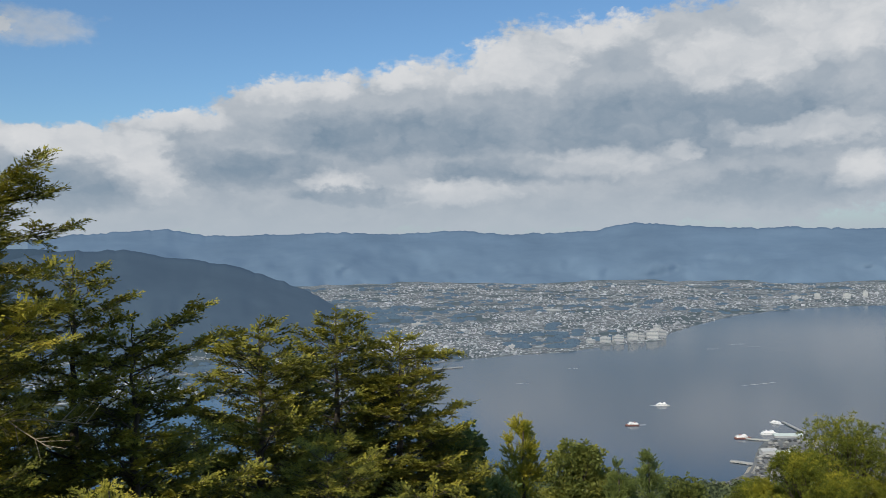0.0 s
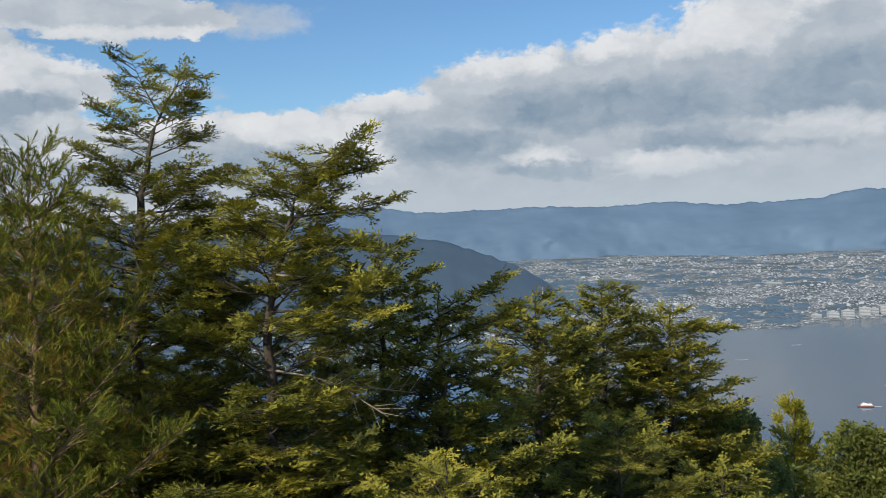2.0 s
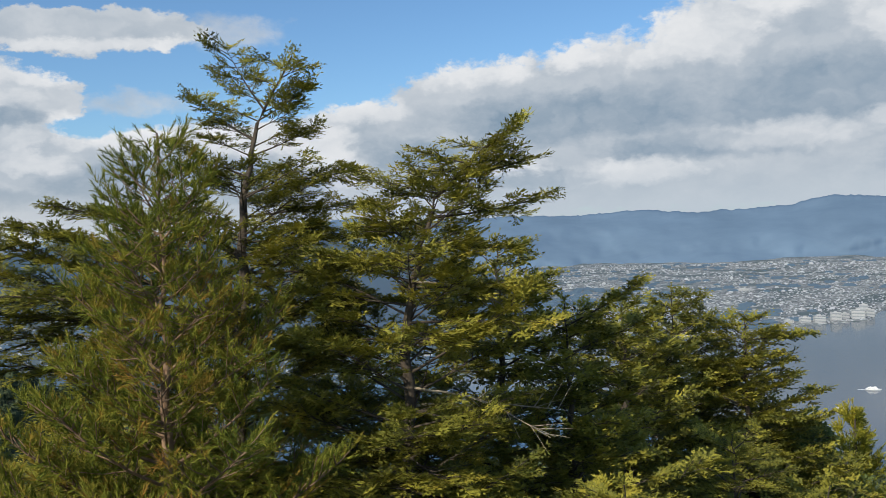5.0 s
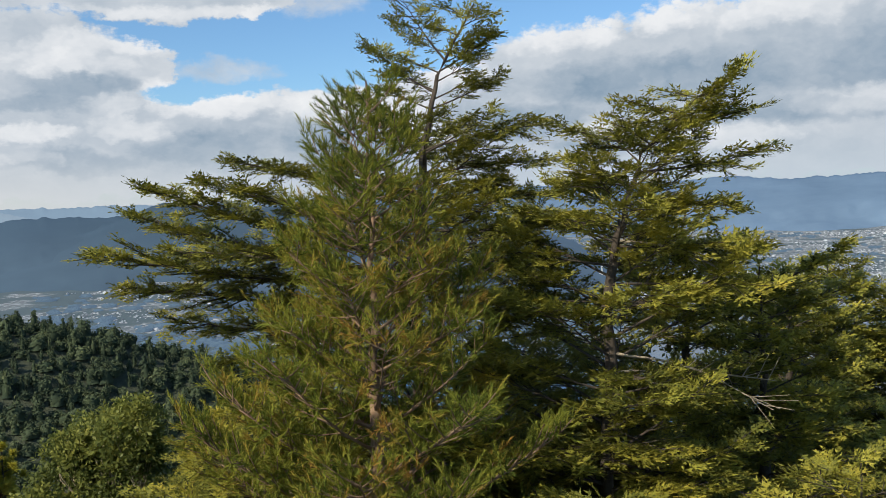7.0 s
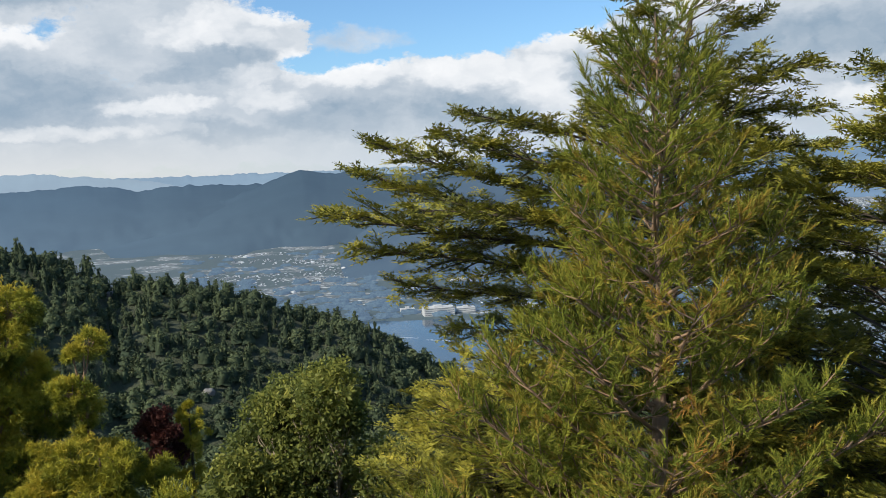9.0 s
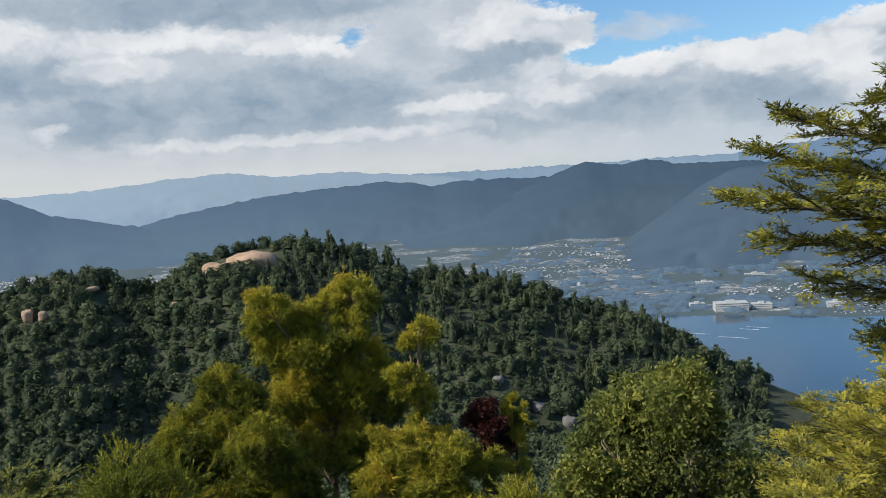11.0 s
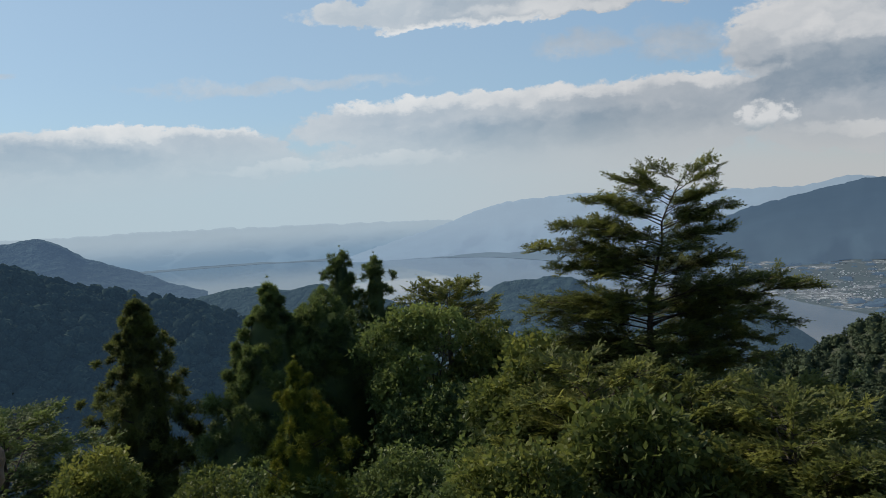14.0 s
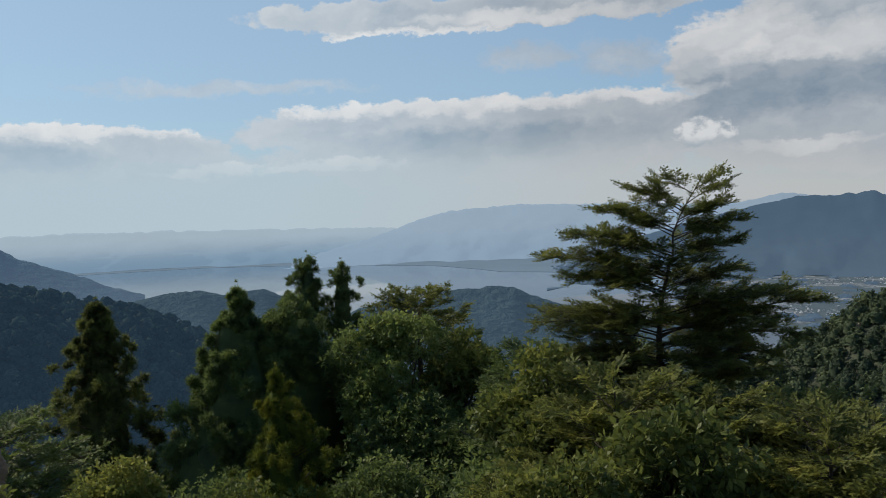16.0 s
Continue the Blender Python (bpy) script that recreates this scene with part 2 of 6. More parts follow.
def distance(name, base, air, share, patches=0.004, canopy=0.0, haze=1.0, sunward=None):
    """Far woods seen through kilometres of air: a dull wood colour with the haze painted on as emission."""
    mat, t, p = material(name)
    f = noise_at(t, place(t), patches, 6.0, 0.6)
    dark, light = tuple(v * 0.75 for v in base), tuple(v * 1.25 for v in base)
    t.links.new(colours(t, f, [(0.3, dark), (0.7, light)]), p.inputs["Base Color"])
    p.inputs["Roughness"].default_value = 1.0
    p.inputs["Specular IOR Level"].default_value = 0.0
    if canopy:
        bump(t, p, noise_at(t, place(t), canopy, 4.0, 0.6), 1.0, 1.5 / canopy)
    # painted haze: the emission lightens over low ground, darkens with haze below 0
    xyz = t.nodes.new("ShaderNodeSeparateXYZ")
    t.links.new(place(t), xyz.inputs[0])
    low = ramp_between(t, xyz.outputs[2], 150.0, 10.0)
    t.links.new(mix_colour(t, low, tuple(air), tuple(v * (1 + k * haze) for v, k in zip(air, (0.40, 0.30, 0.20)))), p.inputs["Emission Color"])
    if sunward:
        # painted haze glow, stronger in the directions nearer to the sun
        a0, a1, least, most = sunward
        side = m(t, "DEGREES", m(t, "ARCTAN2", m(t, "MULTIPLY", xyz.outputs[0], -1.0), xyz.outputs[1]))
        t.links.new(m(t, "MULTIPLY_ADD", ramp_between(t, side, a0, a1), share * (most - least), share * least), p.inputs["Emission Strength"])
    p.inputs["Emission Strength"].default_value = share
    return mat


M_FIR = foliage("fir_needles", [(0.0, (0.026, 0.033, 0.010)), (0.35, (0.120, 0.128, 0.023)), (0.70, (0.310, 0.290, 0.042)), (1.0, (0.46, 0.38, 0.055))], 0.18)
M_CEDAR = foliage("cedar_needles", [(0.0, (0.018, 0.034, 0.008)), (0.38, (0.100, 0.127, 0.020)), (0.72, (0.235, 0.24, 0.033)), (1.0, (0.34, 0.17, 0.04))], 0.20, 0.7, 0.1)
M_GOLD = foliage("yellow_green_needles", [(0.0, (0.050, 0.070, 0.014)), (0.35, (0.18, 0.20, 0.024)), (0.7, (0.40, 0.36, 0.038)), (1.0, (0.52, 0.39, 0.05))], 0.30)
M_DARK = foliage("dark_needles", [(0.0, (0.055, 0.080, 0.034)), (0.5, (0.150, 0.195, 0.058)), (1.0, (0.30, 0.34, 0.085))], 0.40)
M_PINE = foliage("pine_needles", [(0.0, (0.050, 0.062, 0.026)), (0.5, (0.170, 0.190, 0.050)), (1.0, (0.34, 0.33, 0.075))], 0.45)
M_LEAF = foliage("broad_leaves", [(0.0, (0.040, 0.062, 0.024)), (0.5, (0.140, 0.165, 0.040)), (0.85, (0.29, 0.29, 0.062)), (1.0, (0.36, 0.32, 0.07))], 0.40, 0.5, 0.18)
M_RED = foliage("red_leaves", [(0.0, (0.035, 0.014, 0.012)), (0.6, (0.080, 0.026, 0.020)), (1.0, (0.13, 0.05, 0.025))])
M_WOOD = foliage("far_canopy", [(0.0, (0.040, 0.058, 0.036)), (0.5, (0.092, 0.118, 0.060)), (1.0, (0.20, 0.215, 0.095))], 0.15, 0.8, 0.1, 0.045)
M_WOODBLUE = foliage("far_canopy_painted_haze", [(0.0, (0.026, 0.042, 0.040)), (0.5, (0.058, 0.084, 0.070)), (1.0, (0.14, 0.17, 0.12))], 0.2, 0.9, 0.0)
woodblue = M_WOODBLUE.node_tree.nodes["Principled BSDF"]      # blue haze of a kilometre of air, painted as emission
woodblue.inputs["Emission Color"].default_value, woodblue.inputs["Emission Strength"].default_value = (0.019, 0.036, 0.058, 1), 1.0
M_BARK = bark("grey_brown_bark", (0.030, 0.024, 0.018), (0.10, 0.078, 0.056))
M_TAN = bark("reddish_tan_bark", (0.13, 0.080, 0.050), (0.32, 0.21, 0.13))
M_PALE = bark("pale_dead_bark", (0.22, 0.18, 0.12), (0.42, 0.36, 0.26))


def soil(name, a, b, scale):
    mat, t, p = material(name)
    pos = place(t)
    f = noise_at(t, pos, scale, 8.0, 0.62)
    t.links.new(colours(t, f, [(0.32, a), (0.68, b)]), p.inputs["Base Color"])
    p.inputs["Roughness"].default_value = 0.95
    bump(t, p, noise_at(t, pos, scale * 8, 5.0), 0.5, 0.3 / scale)
    return mat


def sea_water():
    mat, t, p = material("sea_water")
    pos = place(t)
    # bands of ruffled and calm water
    f = noise_at(t, wire(t, "ShaderNodeVectorMath", pos, (0.004, 0.0012, 0.0), op="MULTIPLY"), 1.0, 5.0, 0.6, 0.6)
    t.links.new(colours(t, f, [(0.3, (0.024, 0.052, 0.088)), (0.7, (0.036, 0.066, 0.102))]), p.inputs["Base Color"])
    xyz = t.nodes.new("ShaderNodeSeparateXYZ")
    t.links.new(pos, xyz.inputs[0])
    open_water = ramp_between(t, xyz.outputs[0], -1300.0, -500.0)     # the sheltered western bay lies calm
    t.links.new(m(t, "MULTIPLY_ADD", open_water, m(t, "ADD", 0.05, m(t, "MULTIPLY", f, 0.08)), 0.02), p.inputs["Roughness"])
    p.inputs["IOR"].default_value = 1.42
    bump(t, p, m(t, "MULTIPLY", noise_at(t, pos, 0.35, 4.0, 0.6), open_water), 0.04, 0.8)
    return mat


def rock(name, a, b):
    mat, t, p = material(name)
    pos = place(t)
    f = noise_at(t, pos, 0.35, 8.0, 0.65)
    stain = noise_at(t, pos, 1.4, 6.0, 0.7)
    c = mix_colour(t, ramp_between(t, stain, 0.55, 0.72), colours(t, f, [(0.3, a), (0.7, b)]), (0.10, 0.09, 0.08))
    t.links.new(c, p.inputs["Base Color"])
    p.inputs["Roughness"].default_value = 0.9
    bump(t, p, noise_at(t, pos, 1.2, 8.0, 0.65), 0.7, 0.5)
    return mat


M_SOIL = soil("leaf_litter", (0.034, 0.046, 0.026), (0.070, 0.080, 0.044), 0.25)
M_TOWN = soil("town_ground", (0.13, 0.145, 0.15), (0.24, 0.25, 0.25), 0.02)


def built_up(name):
    """A plain of roofs and lots too far off to tell apart, with groves between the quarters."""
    mat, t, p = material(name)
    pos = place(t)
    cell = t.nodes.new("ShaderNodeTexVoronoi")
    cell.inputs["Scale"].default_value = 0.17
    t.links.new(pos, cell.inputs["Vector"])
    grey = t.nodes.new("ShaderNodeSeparateColor")
    t.links.new(cell.outputs["Color"], grey.inputs[0])
    # lots and groves lean blue-grey: haze painted into the base colour
    lots = colours(t, grey.outputs[0], [(0.0, (0.075, 0.095, 0.105)), (0.5, (0.15, 0.175, 0.185)), (0.85, (0.26, 0.285, 0.30)), (1.0, (0.48, 0.50, 0.51))])
    xyz = t.nodes.new("ShaderNodeSeparateXYZ")
    t.links.new(pos, xyz.inputs[0])
    west = ramp_between(t, m(t, "DEGREES", m(t, "ARCTAN2", m(t, "MULTIPLY", xyz.outputs[0], -1.0), xyz.outputs[1])), 6.0, 16.0)
    # long groves and knolls; to the west woods and fields take most of the land
    groves = m(t, "MULTIPLY_ADD", west, 0.085, noise_at(t, pos, 0.0075, 5.0, 0.6))
    t.links.new(mix_colour(t, ramp_between(t, groves, 0.51, 0.57), lots, (0.065, 0.098, 0.112)), p.inputs["Base Color"])
    p.inputs["Roughness"].default_value = 0.9
    return mat


M_FLAT = built_up("coastal_plain")
# the shore glows only with haze painted as emission
M_FLAT_WEST = distance("far_plain_painted_haze", (0.04, 0.055, 0.065), (0.185, 0.262, 0.345), 0.85, 0.004, 0.0, 0.0)
M_SEA = sea_water()
M_GRANITE = rock("pink_granite", (0.30, 0.20, 0.13), (0.48, 0.34, 0.235))
M_BROWNROCK = rock("brown_granite", (0.15, 0.098, 0.062), (0.36, 0.245, 0.155))
M_GREYROCK = rock("grey_granite", (0.13, 0.13, 0.13), (0.25, 0.24, 0.23))
# haze painted into the emission and the bluish base of each range
M_RANGE = distance("range_painted_haze", (0.070, 0.098, 0.125), (0.125, 0.215, 0.355), 0.60, haze=0.55)
M_RANGE_FAR = distance("farthest_range_painted_haze", (0.05, 0.07, 0.085), (0.20, 0.285, 0.39), 0.84)
M_RANGE_WEST = distance("western_range_painted_haze", (0.03, 0.045, 0.055), (0.33, 0.43, 0.54), 0.88, haze=-0.4, sunward=(50.0, 96.0, 0.84, 1.20))
M_RANGE_PALE = distance("pale_range_painted_haze", (0.03, 0.04, 0.05), (0.47, 0.585, 0.675), 0.92, haze=-1.2)
M_NEARRANGE = distance("nearer_range_painted_haze", (0.016, 0.026, 0.034), (0.098, 0.158, 0.238), 0.70, 0.004, haze=0.7, sunward=(30.0, 60.0, 0.72, 1.10))
M_HEADLAND = distance("headland_painted_haze", (0.026, 0.038, 0.044), (0.078, 0.126, 0.205), 0.66, 0.008, 0.0, 0.4)
M_HILL = distance("wooded_hill_painted_haze", (0.035, 0.055, 0.060), (0.085, 0.140, 0.225), 0.75, 0.01, 0.05)
M_WESTHILL = distance("western_hill_painted_haze", (0.030, 0.048, 0.050), (0.056, 0.098, 0.152), 0.60, 0.012, 0.09)

CENTRE = np.array([-4.0, 0.5])       # the middle of the walk; far places are told by azimuth and distance from here
EYE = 160.0


def spot(az, r, z=0.0):
    a = math.radians(az)
    return Vector((CENTRE[0] - r * math.sin(a), CENTRE[1] + r * math.cos(a), z))


def fbm(x, y, scale, octaves=4, seed=0.0):
    """Smooth value noise on arrays, -1 to 1."""
    out, amp, total = np.zeros(np.broadcast(x, y).shape), 1.0, 0.0
    px, py = np.asarray(x) / scale + 37.1 * seed, np.asarray(y) / scale - 11.7 * seed
    for k in range(octaves):
        ix, iy = np.floor(px), np.floor(py)
        fx, fy = px - ix, py - iy
        fx, fy = fx * fx * (3 - 2 * fx), fy * fy * (3 - 2 * fy)

        def corner(a, b):
            v = np.sin((ix + a) * 127.1 + (iy + b) * 311.7 + seed * 74.7) * 43758.5453
            return v - np.floor(v)
        v = (corner(0, 0) * (1 - fx) + corner(1, 0) * fx) * (1 - fy) + (corner(0, 1) * (1 - fx) + corner(1, 1) * fx) * fy
        out += amp * (v * 2 - 1)
        total += amp
        amp *= 0.5
        px, py = px * 2.03 + 5.3, py * 2.03 + 1.7
    return out / total


def mesh_np(name, v, f, mat, tint=None, smooth=False):
    me = bpy.data.meshes.new(name)
    v, f = np.asarray(v, np.float32), np.asarray(f, np.int32)
    me.vertices.add(len(v))
    me.vertices.foreach_set("co", v.ravel())
    k = f.shape[1]
    me.loops.add(f.size)
    me.loops.foreach_set("vertex_index", f.ravel())
    me.polygons.add(len(f))
    me.polygons.foreach_set("loop_start", np.arange(0, f.size, k, dtype=np.int32))
    if smooth:
        me.polygons.foreach_set("use_smooth", np.ones(len(f), bool))
    if tint is not None:
        a = me.attributes.new("tint", "FLOAT", "FACE")
        a.data.foreach_set("value", np.asarray(tint, np.float32))
    me.update(calc_edges=True)
    me.materials.append(mat)
    return me


def grid_faces(rows, cols):
    i = np.arange(rows * cols).reshape(rows, cols)
    return np.stack([i[:-1, :-1], i[1:, :-1], i[1:, 1:], i[:-1, 1:]], -1).reshape(-1, 4)


def polar_sheet(name, azs, rs, height, mat, smooth=True):
    """A sheet over azimuths and distances; height(az, r, x, y) in arrays."""
    az, r = np.meshgrid(azs, rs)
    x = CENTRE[0] - r * np.sin(np.radians(az))
    y = CENTRE[1] + r * np.cos(np.radians(az))
    z = height(az, r, x, y)
    return new(name, mesh_np(name, np.stack([x, y, z], -1).reshape(-1, 3), grid_faces(len(rs), len(azs)), mat, smooth=smooth))


# ---- sea ----
sea = polar_sheet("water", np.linspace(-180, 180, 181), np.array([300, 500, 800, 1200, 1800, 2600, 3600, 4950.0]),
                  lambda az, r, x, y: np.zeros_like(r), M_SEA)
tagged(sea, "calm blue-grey inland sea with ruffled streaks", "sea", kind="structure")

# ---- mainland: a coastal plain behind a bent shore ----
SHORE = [(-60, 2500), (-26.6, 2347), (-21.5, 2163), (-18.2, 1934), (-16.2, 1731), (-14.5, 1567), (-14.1, 1440), (-11, 1372),
         (-7.8, 1277), (-2.7, 1217), (1.7, 1140), (10, 1010), (16, 930), (30, 955), (45, 950), (60, 1000), (70, 1150), (75, 1250),
         (78.5, 1400), (81, 1580), (84.8, 2145), (88, 2600), (93, 2780), (97.4, 3370), (106.9, 4000), (112, 4250), (130, 4100), (150, 4000)]
SHORE_AZ, SHORE_R = np.array(SHORE).T


def shore(az):
    return np.interp(az, SHORE_AZ, SHORE_R)


def plain_height(az, r, x, y):
    inland = np.clip((r - shore(az)) / 250.0, 0, 1)
    return 1.0 + inland * (3 + 9 * np.clip(fbm(x, y, 420, 3, 1.0), -0.3, 1))


def plain(name, az0, az1, mat, label):
    azs, rows = np.arange(az0, az1 + 0.1, 0.5), 40
    az2 = np.broadcast_to(azs, (rows, len(azs)))
    share = np.linspace(0, 1, rows)[:, None] ** 1.5
    r2 = shore(az2) + 14 * fbm(az2 * 40, az2 * 0, 60, 3, 2.0) + (4900 - shore(az2)) * share
    x2, y2 = CENTRE[0] - r2 * np.sin(np.radians(az2)), CENTRE[1] + r2 * np.cos(np.radians(az2))
    z2 = plain_height(az2, r2, x2, y2)
    z2 = np.where(az2 > 84, 1.0, z2)
    z2[0] = np.where(azs > 84, 0.85, -0.5)
    return tagged(new(name, mesh_np(name, np.stack([x2, y2, z2], -1).reshape(-1, 3), grid_faces(rows, len(azs)), mat, smooth=True)), label, "land", kind="structure")


plain("ground_mainland", -60, 82, M_FLAT, "hazy built-up coastal plain across the water")
plain("ground_western_shore", 82, 150, M_FLAT_WEST, "pale low shore with bright haze painted on")

# ---- mountain ranges ----
def mountain_range(name, summits, crest, foot, mat, label, seed, foot_z=0.0, relief=0.18, step=0.10, jag=0.13):
    """summits: azimuth and height over the eye's level, in degrees, along the crest; foot: distance of the near foot."""
    a, e = np.array(summits).T
    azs = np.arange(a.min(), a.max() + step / 2, step)
    t = np.concatenate([np.linspace(0, 1, 24), [1.04, 1.10]])[:, None]
    az = np.broadcast_to(azs, (26, len(azs)))
    # soften the line through the summits, then roughen it
    el = np.interp(azs, a, e)
    k = np.hanning(9)
    el = np.convolve(np.pad(el, 4, mode="edge"), k / k.sum(), "valid")
    rough = jag * fbm(azs * 2.2, azs * 0 + seed, 1.0, 5, seed)
    r = foot + (crest - foot) * t + 0.06 * crest * fbm(az * 0.4, t * 3, 1.0, 3, seed + 3) * np.clip(1 - t, 0, 1)
    top = EYE + crest * np.tan(np.radians(el))
    x = CENTRE[0] - r * np.sin(np.radians(az))
    y = CENTRE[1] + r * np.cos(np.radians(az))
    rise = np.clip(t, 0, 1) ** 1.15
    spur = (1 - 2 * np.abs(fbm(x, y, crest * 0.16, 3, seed + 7))) * np.clip(t * (1 - t) * 4, 0, 1)
    z = foot_z + (top - foot_z) * (rise + relief * (spur - 0.4) * np.clip(1 - t, 0, 1))
    z = z + crest * np.radians(rough) * np.clip(t, 0, 1) ** 12
    z = np.where(t > 1, top * (1 - (t - 1) * 6), z)
    z = np.minimum(z, EYE + (top + crest * np.radians(rough) - EYE) / crest * r)     # nothing in front stands above its own crest
    ob = new(name, mesh_np(name, np.stack([x, y, z], -1).reshape(-1, 3), grid_faces(26, len(azs)), mat, smooth=True))
    return tagged(ob, label, "mountains", kind="structure")


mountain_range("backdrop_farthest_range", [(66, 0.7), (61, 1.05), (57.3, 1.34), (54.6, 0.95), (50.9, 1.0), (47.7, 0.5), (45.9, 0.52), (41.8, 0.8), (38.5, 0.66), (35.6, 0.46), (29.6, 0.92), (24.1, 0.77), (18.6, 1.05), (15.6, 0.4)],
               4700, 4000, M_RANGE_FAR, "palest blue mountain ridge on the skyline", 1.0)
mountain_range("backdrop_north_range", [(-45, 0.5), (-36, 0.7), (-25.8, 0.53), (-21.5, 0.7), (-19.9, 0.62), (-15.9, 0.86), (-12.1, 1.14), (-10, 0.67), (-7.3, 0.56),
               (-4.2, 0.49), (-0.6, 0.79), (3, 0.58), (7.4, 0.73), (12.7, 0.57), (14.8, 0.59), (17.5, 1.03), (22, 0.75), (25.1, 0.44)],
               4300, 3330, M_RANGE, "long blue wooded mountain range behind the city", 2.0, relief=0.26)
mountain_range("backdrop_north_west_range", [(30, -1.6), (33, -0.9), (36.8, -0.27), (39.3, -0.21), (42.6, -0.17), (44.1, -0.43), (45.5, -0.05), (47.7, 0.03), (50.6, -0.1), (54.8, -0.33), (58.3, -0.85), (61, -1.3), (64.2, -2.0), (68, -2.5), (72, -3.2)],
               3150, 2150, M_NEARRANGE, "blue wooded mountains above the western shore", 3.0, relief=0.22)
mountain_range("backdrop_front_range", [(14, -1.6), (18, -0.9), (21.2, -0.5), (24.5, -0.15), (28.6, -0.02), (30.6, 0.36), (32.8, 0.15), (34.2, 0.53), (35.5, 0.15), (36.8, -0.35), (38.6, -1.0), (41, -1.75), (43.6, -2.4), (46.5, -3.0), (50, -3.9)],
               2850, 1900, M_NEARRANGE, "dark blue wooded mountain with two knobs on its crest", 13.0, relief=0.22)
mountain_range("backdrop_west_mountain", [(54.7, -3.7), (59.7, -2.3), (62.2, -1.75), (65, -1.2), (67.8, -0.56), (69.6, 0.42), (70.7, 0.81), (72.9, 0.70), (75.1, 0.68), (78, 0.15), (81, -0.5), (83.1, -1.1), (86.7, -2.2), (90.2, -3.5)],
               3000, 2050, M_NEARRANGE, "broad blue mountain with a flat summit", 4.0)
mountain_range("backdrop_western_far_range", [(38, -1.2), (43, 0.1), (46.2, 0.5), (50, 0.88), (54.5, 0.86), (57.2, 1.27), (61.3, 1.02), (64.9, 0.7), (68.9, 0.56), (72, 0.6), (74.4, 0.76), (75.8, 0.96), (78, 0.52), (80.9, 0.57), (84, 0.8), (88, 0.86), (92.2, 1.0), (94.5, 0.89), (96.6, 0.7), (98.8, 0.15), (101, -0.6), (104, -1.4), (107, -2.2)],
               4400, 3700, M_RANGE_WEST, "pale mountains with bright haze painted on", 5.0)
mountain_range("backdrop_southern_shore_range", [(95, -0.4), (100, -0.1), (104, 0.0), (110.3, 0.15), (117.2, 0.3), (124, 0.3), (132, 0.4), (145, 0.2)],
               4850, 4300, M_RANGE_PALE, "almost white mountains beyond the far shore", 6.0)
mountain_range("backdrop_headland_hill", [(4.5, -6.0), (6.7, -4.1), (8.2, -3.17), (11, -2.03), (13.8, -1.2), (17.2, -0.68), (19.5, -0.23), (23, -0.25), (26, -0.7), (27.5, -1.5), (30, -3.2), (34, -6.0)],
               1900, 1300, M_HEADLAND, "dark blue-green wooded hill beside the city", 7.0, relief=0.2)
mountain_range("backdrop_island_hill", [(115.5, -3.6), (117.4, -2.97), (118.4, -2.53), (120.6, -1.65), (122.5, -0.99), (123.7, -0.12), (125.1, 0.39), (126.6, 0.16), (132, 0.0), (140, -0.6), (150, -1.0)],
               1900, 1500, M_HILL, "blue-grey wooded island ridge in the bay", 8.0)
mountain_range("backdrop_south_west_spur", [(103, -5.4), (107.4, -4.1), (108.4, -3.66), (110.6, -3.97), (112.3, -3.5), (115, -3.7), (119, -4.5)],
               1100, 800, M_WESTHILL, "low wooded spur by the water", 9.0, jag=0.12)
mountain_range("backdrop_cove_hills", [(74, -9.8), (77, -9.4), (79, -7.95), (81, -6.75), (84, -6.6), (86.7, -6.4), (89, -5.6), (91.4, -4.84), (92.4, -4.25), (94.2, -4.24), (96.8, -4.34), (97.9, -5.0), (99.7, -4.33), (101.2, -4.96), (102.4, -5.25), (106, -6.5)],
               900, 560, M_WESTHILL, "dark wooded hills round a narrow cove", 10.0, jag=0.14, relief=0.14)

# ---- the island's own ground: a summit, steep slopes and a wooded hill beyond a valley ----
WALKED = np.array([(0.5, 0.0), (-3.0, 0.6), (-5.6, 0.4), (-7.1, 1.0), (-7.2, -1.0)])
HILL = [(12, -16), (22, -14.5), (27.4, -12.4), (29.2, -10.9), (30.9, -9.9), (33.1, -9.1), (34.6, -9.2), (36, -8.4), (38.2, -7.7), (41, -6.9), (43.2, -6.3), (45.3, -6.2),
        (46.4, -6.6), (47.4, -5.3), (50.4, -4.2), (53.7, -3.5), (57.1, -3.6), (58.6, -4.1), (60.1, -4.6), (62.7, -5.8), (64.2, -5.1), (66.1, -4.4), (68.2, -4.5),
        (69.6, -4.9), (72.2, -6.2), (73.8, -7.3), (76, -8.4), (78, -9.7), (81.3, -10.3), (86, -11.6), (95, -12), (104, -10.0), (112, -7.0), (116, -4.9), (119.2, -4.3), (120.7, -3.8), (123.8, -2.9), (127, -1.7), (140, -2.0), (165, -9), (200, -13)]
HILL_AZ, HILL_EL = np.array(HILL).T


def walk_distance(x, y):
    best = np.full(np.broadcast(x, y).shape, 1e9)
    for a, b in zip(WALKED[:-1], WALKED[1:]):
        d = b - a
        s = np.clip(((x - a[0]) * d[0] + (y - a[1]) * d[1]) / (d @ d), 0, 1)
        best = np.minimum(best, np.hypot(x - a[0] - s * d[0], y - a[1] - s * d[1]))
    return best


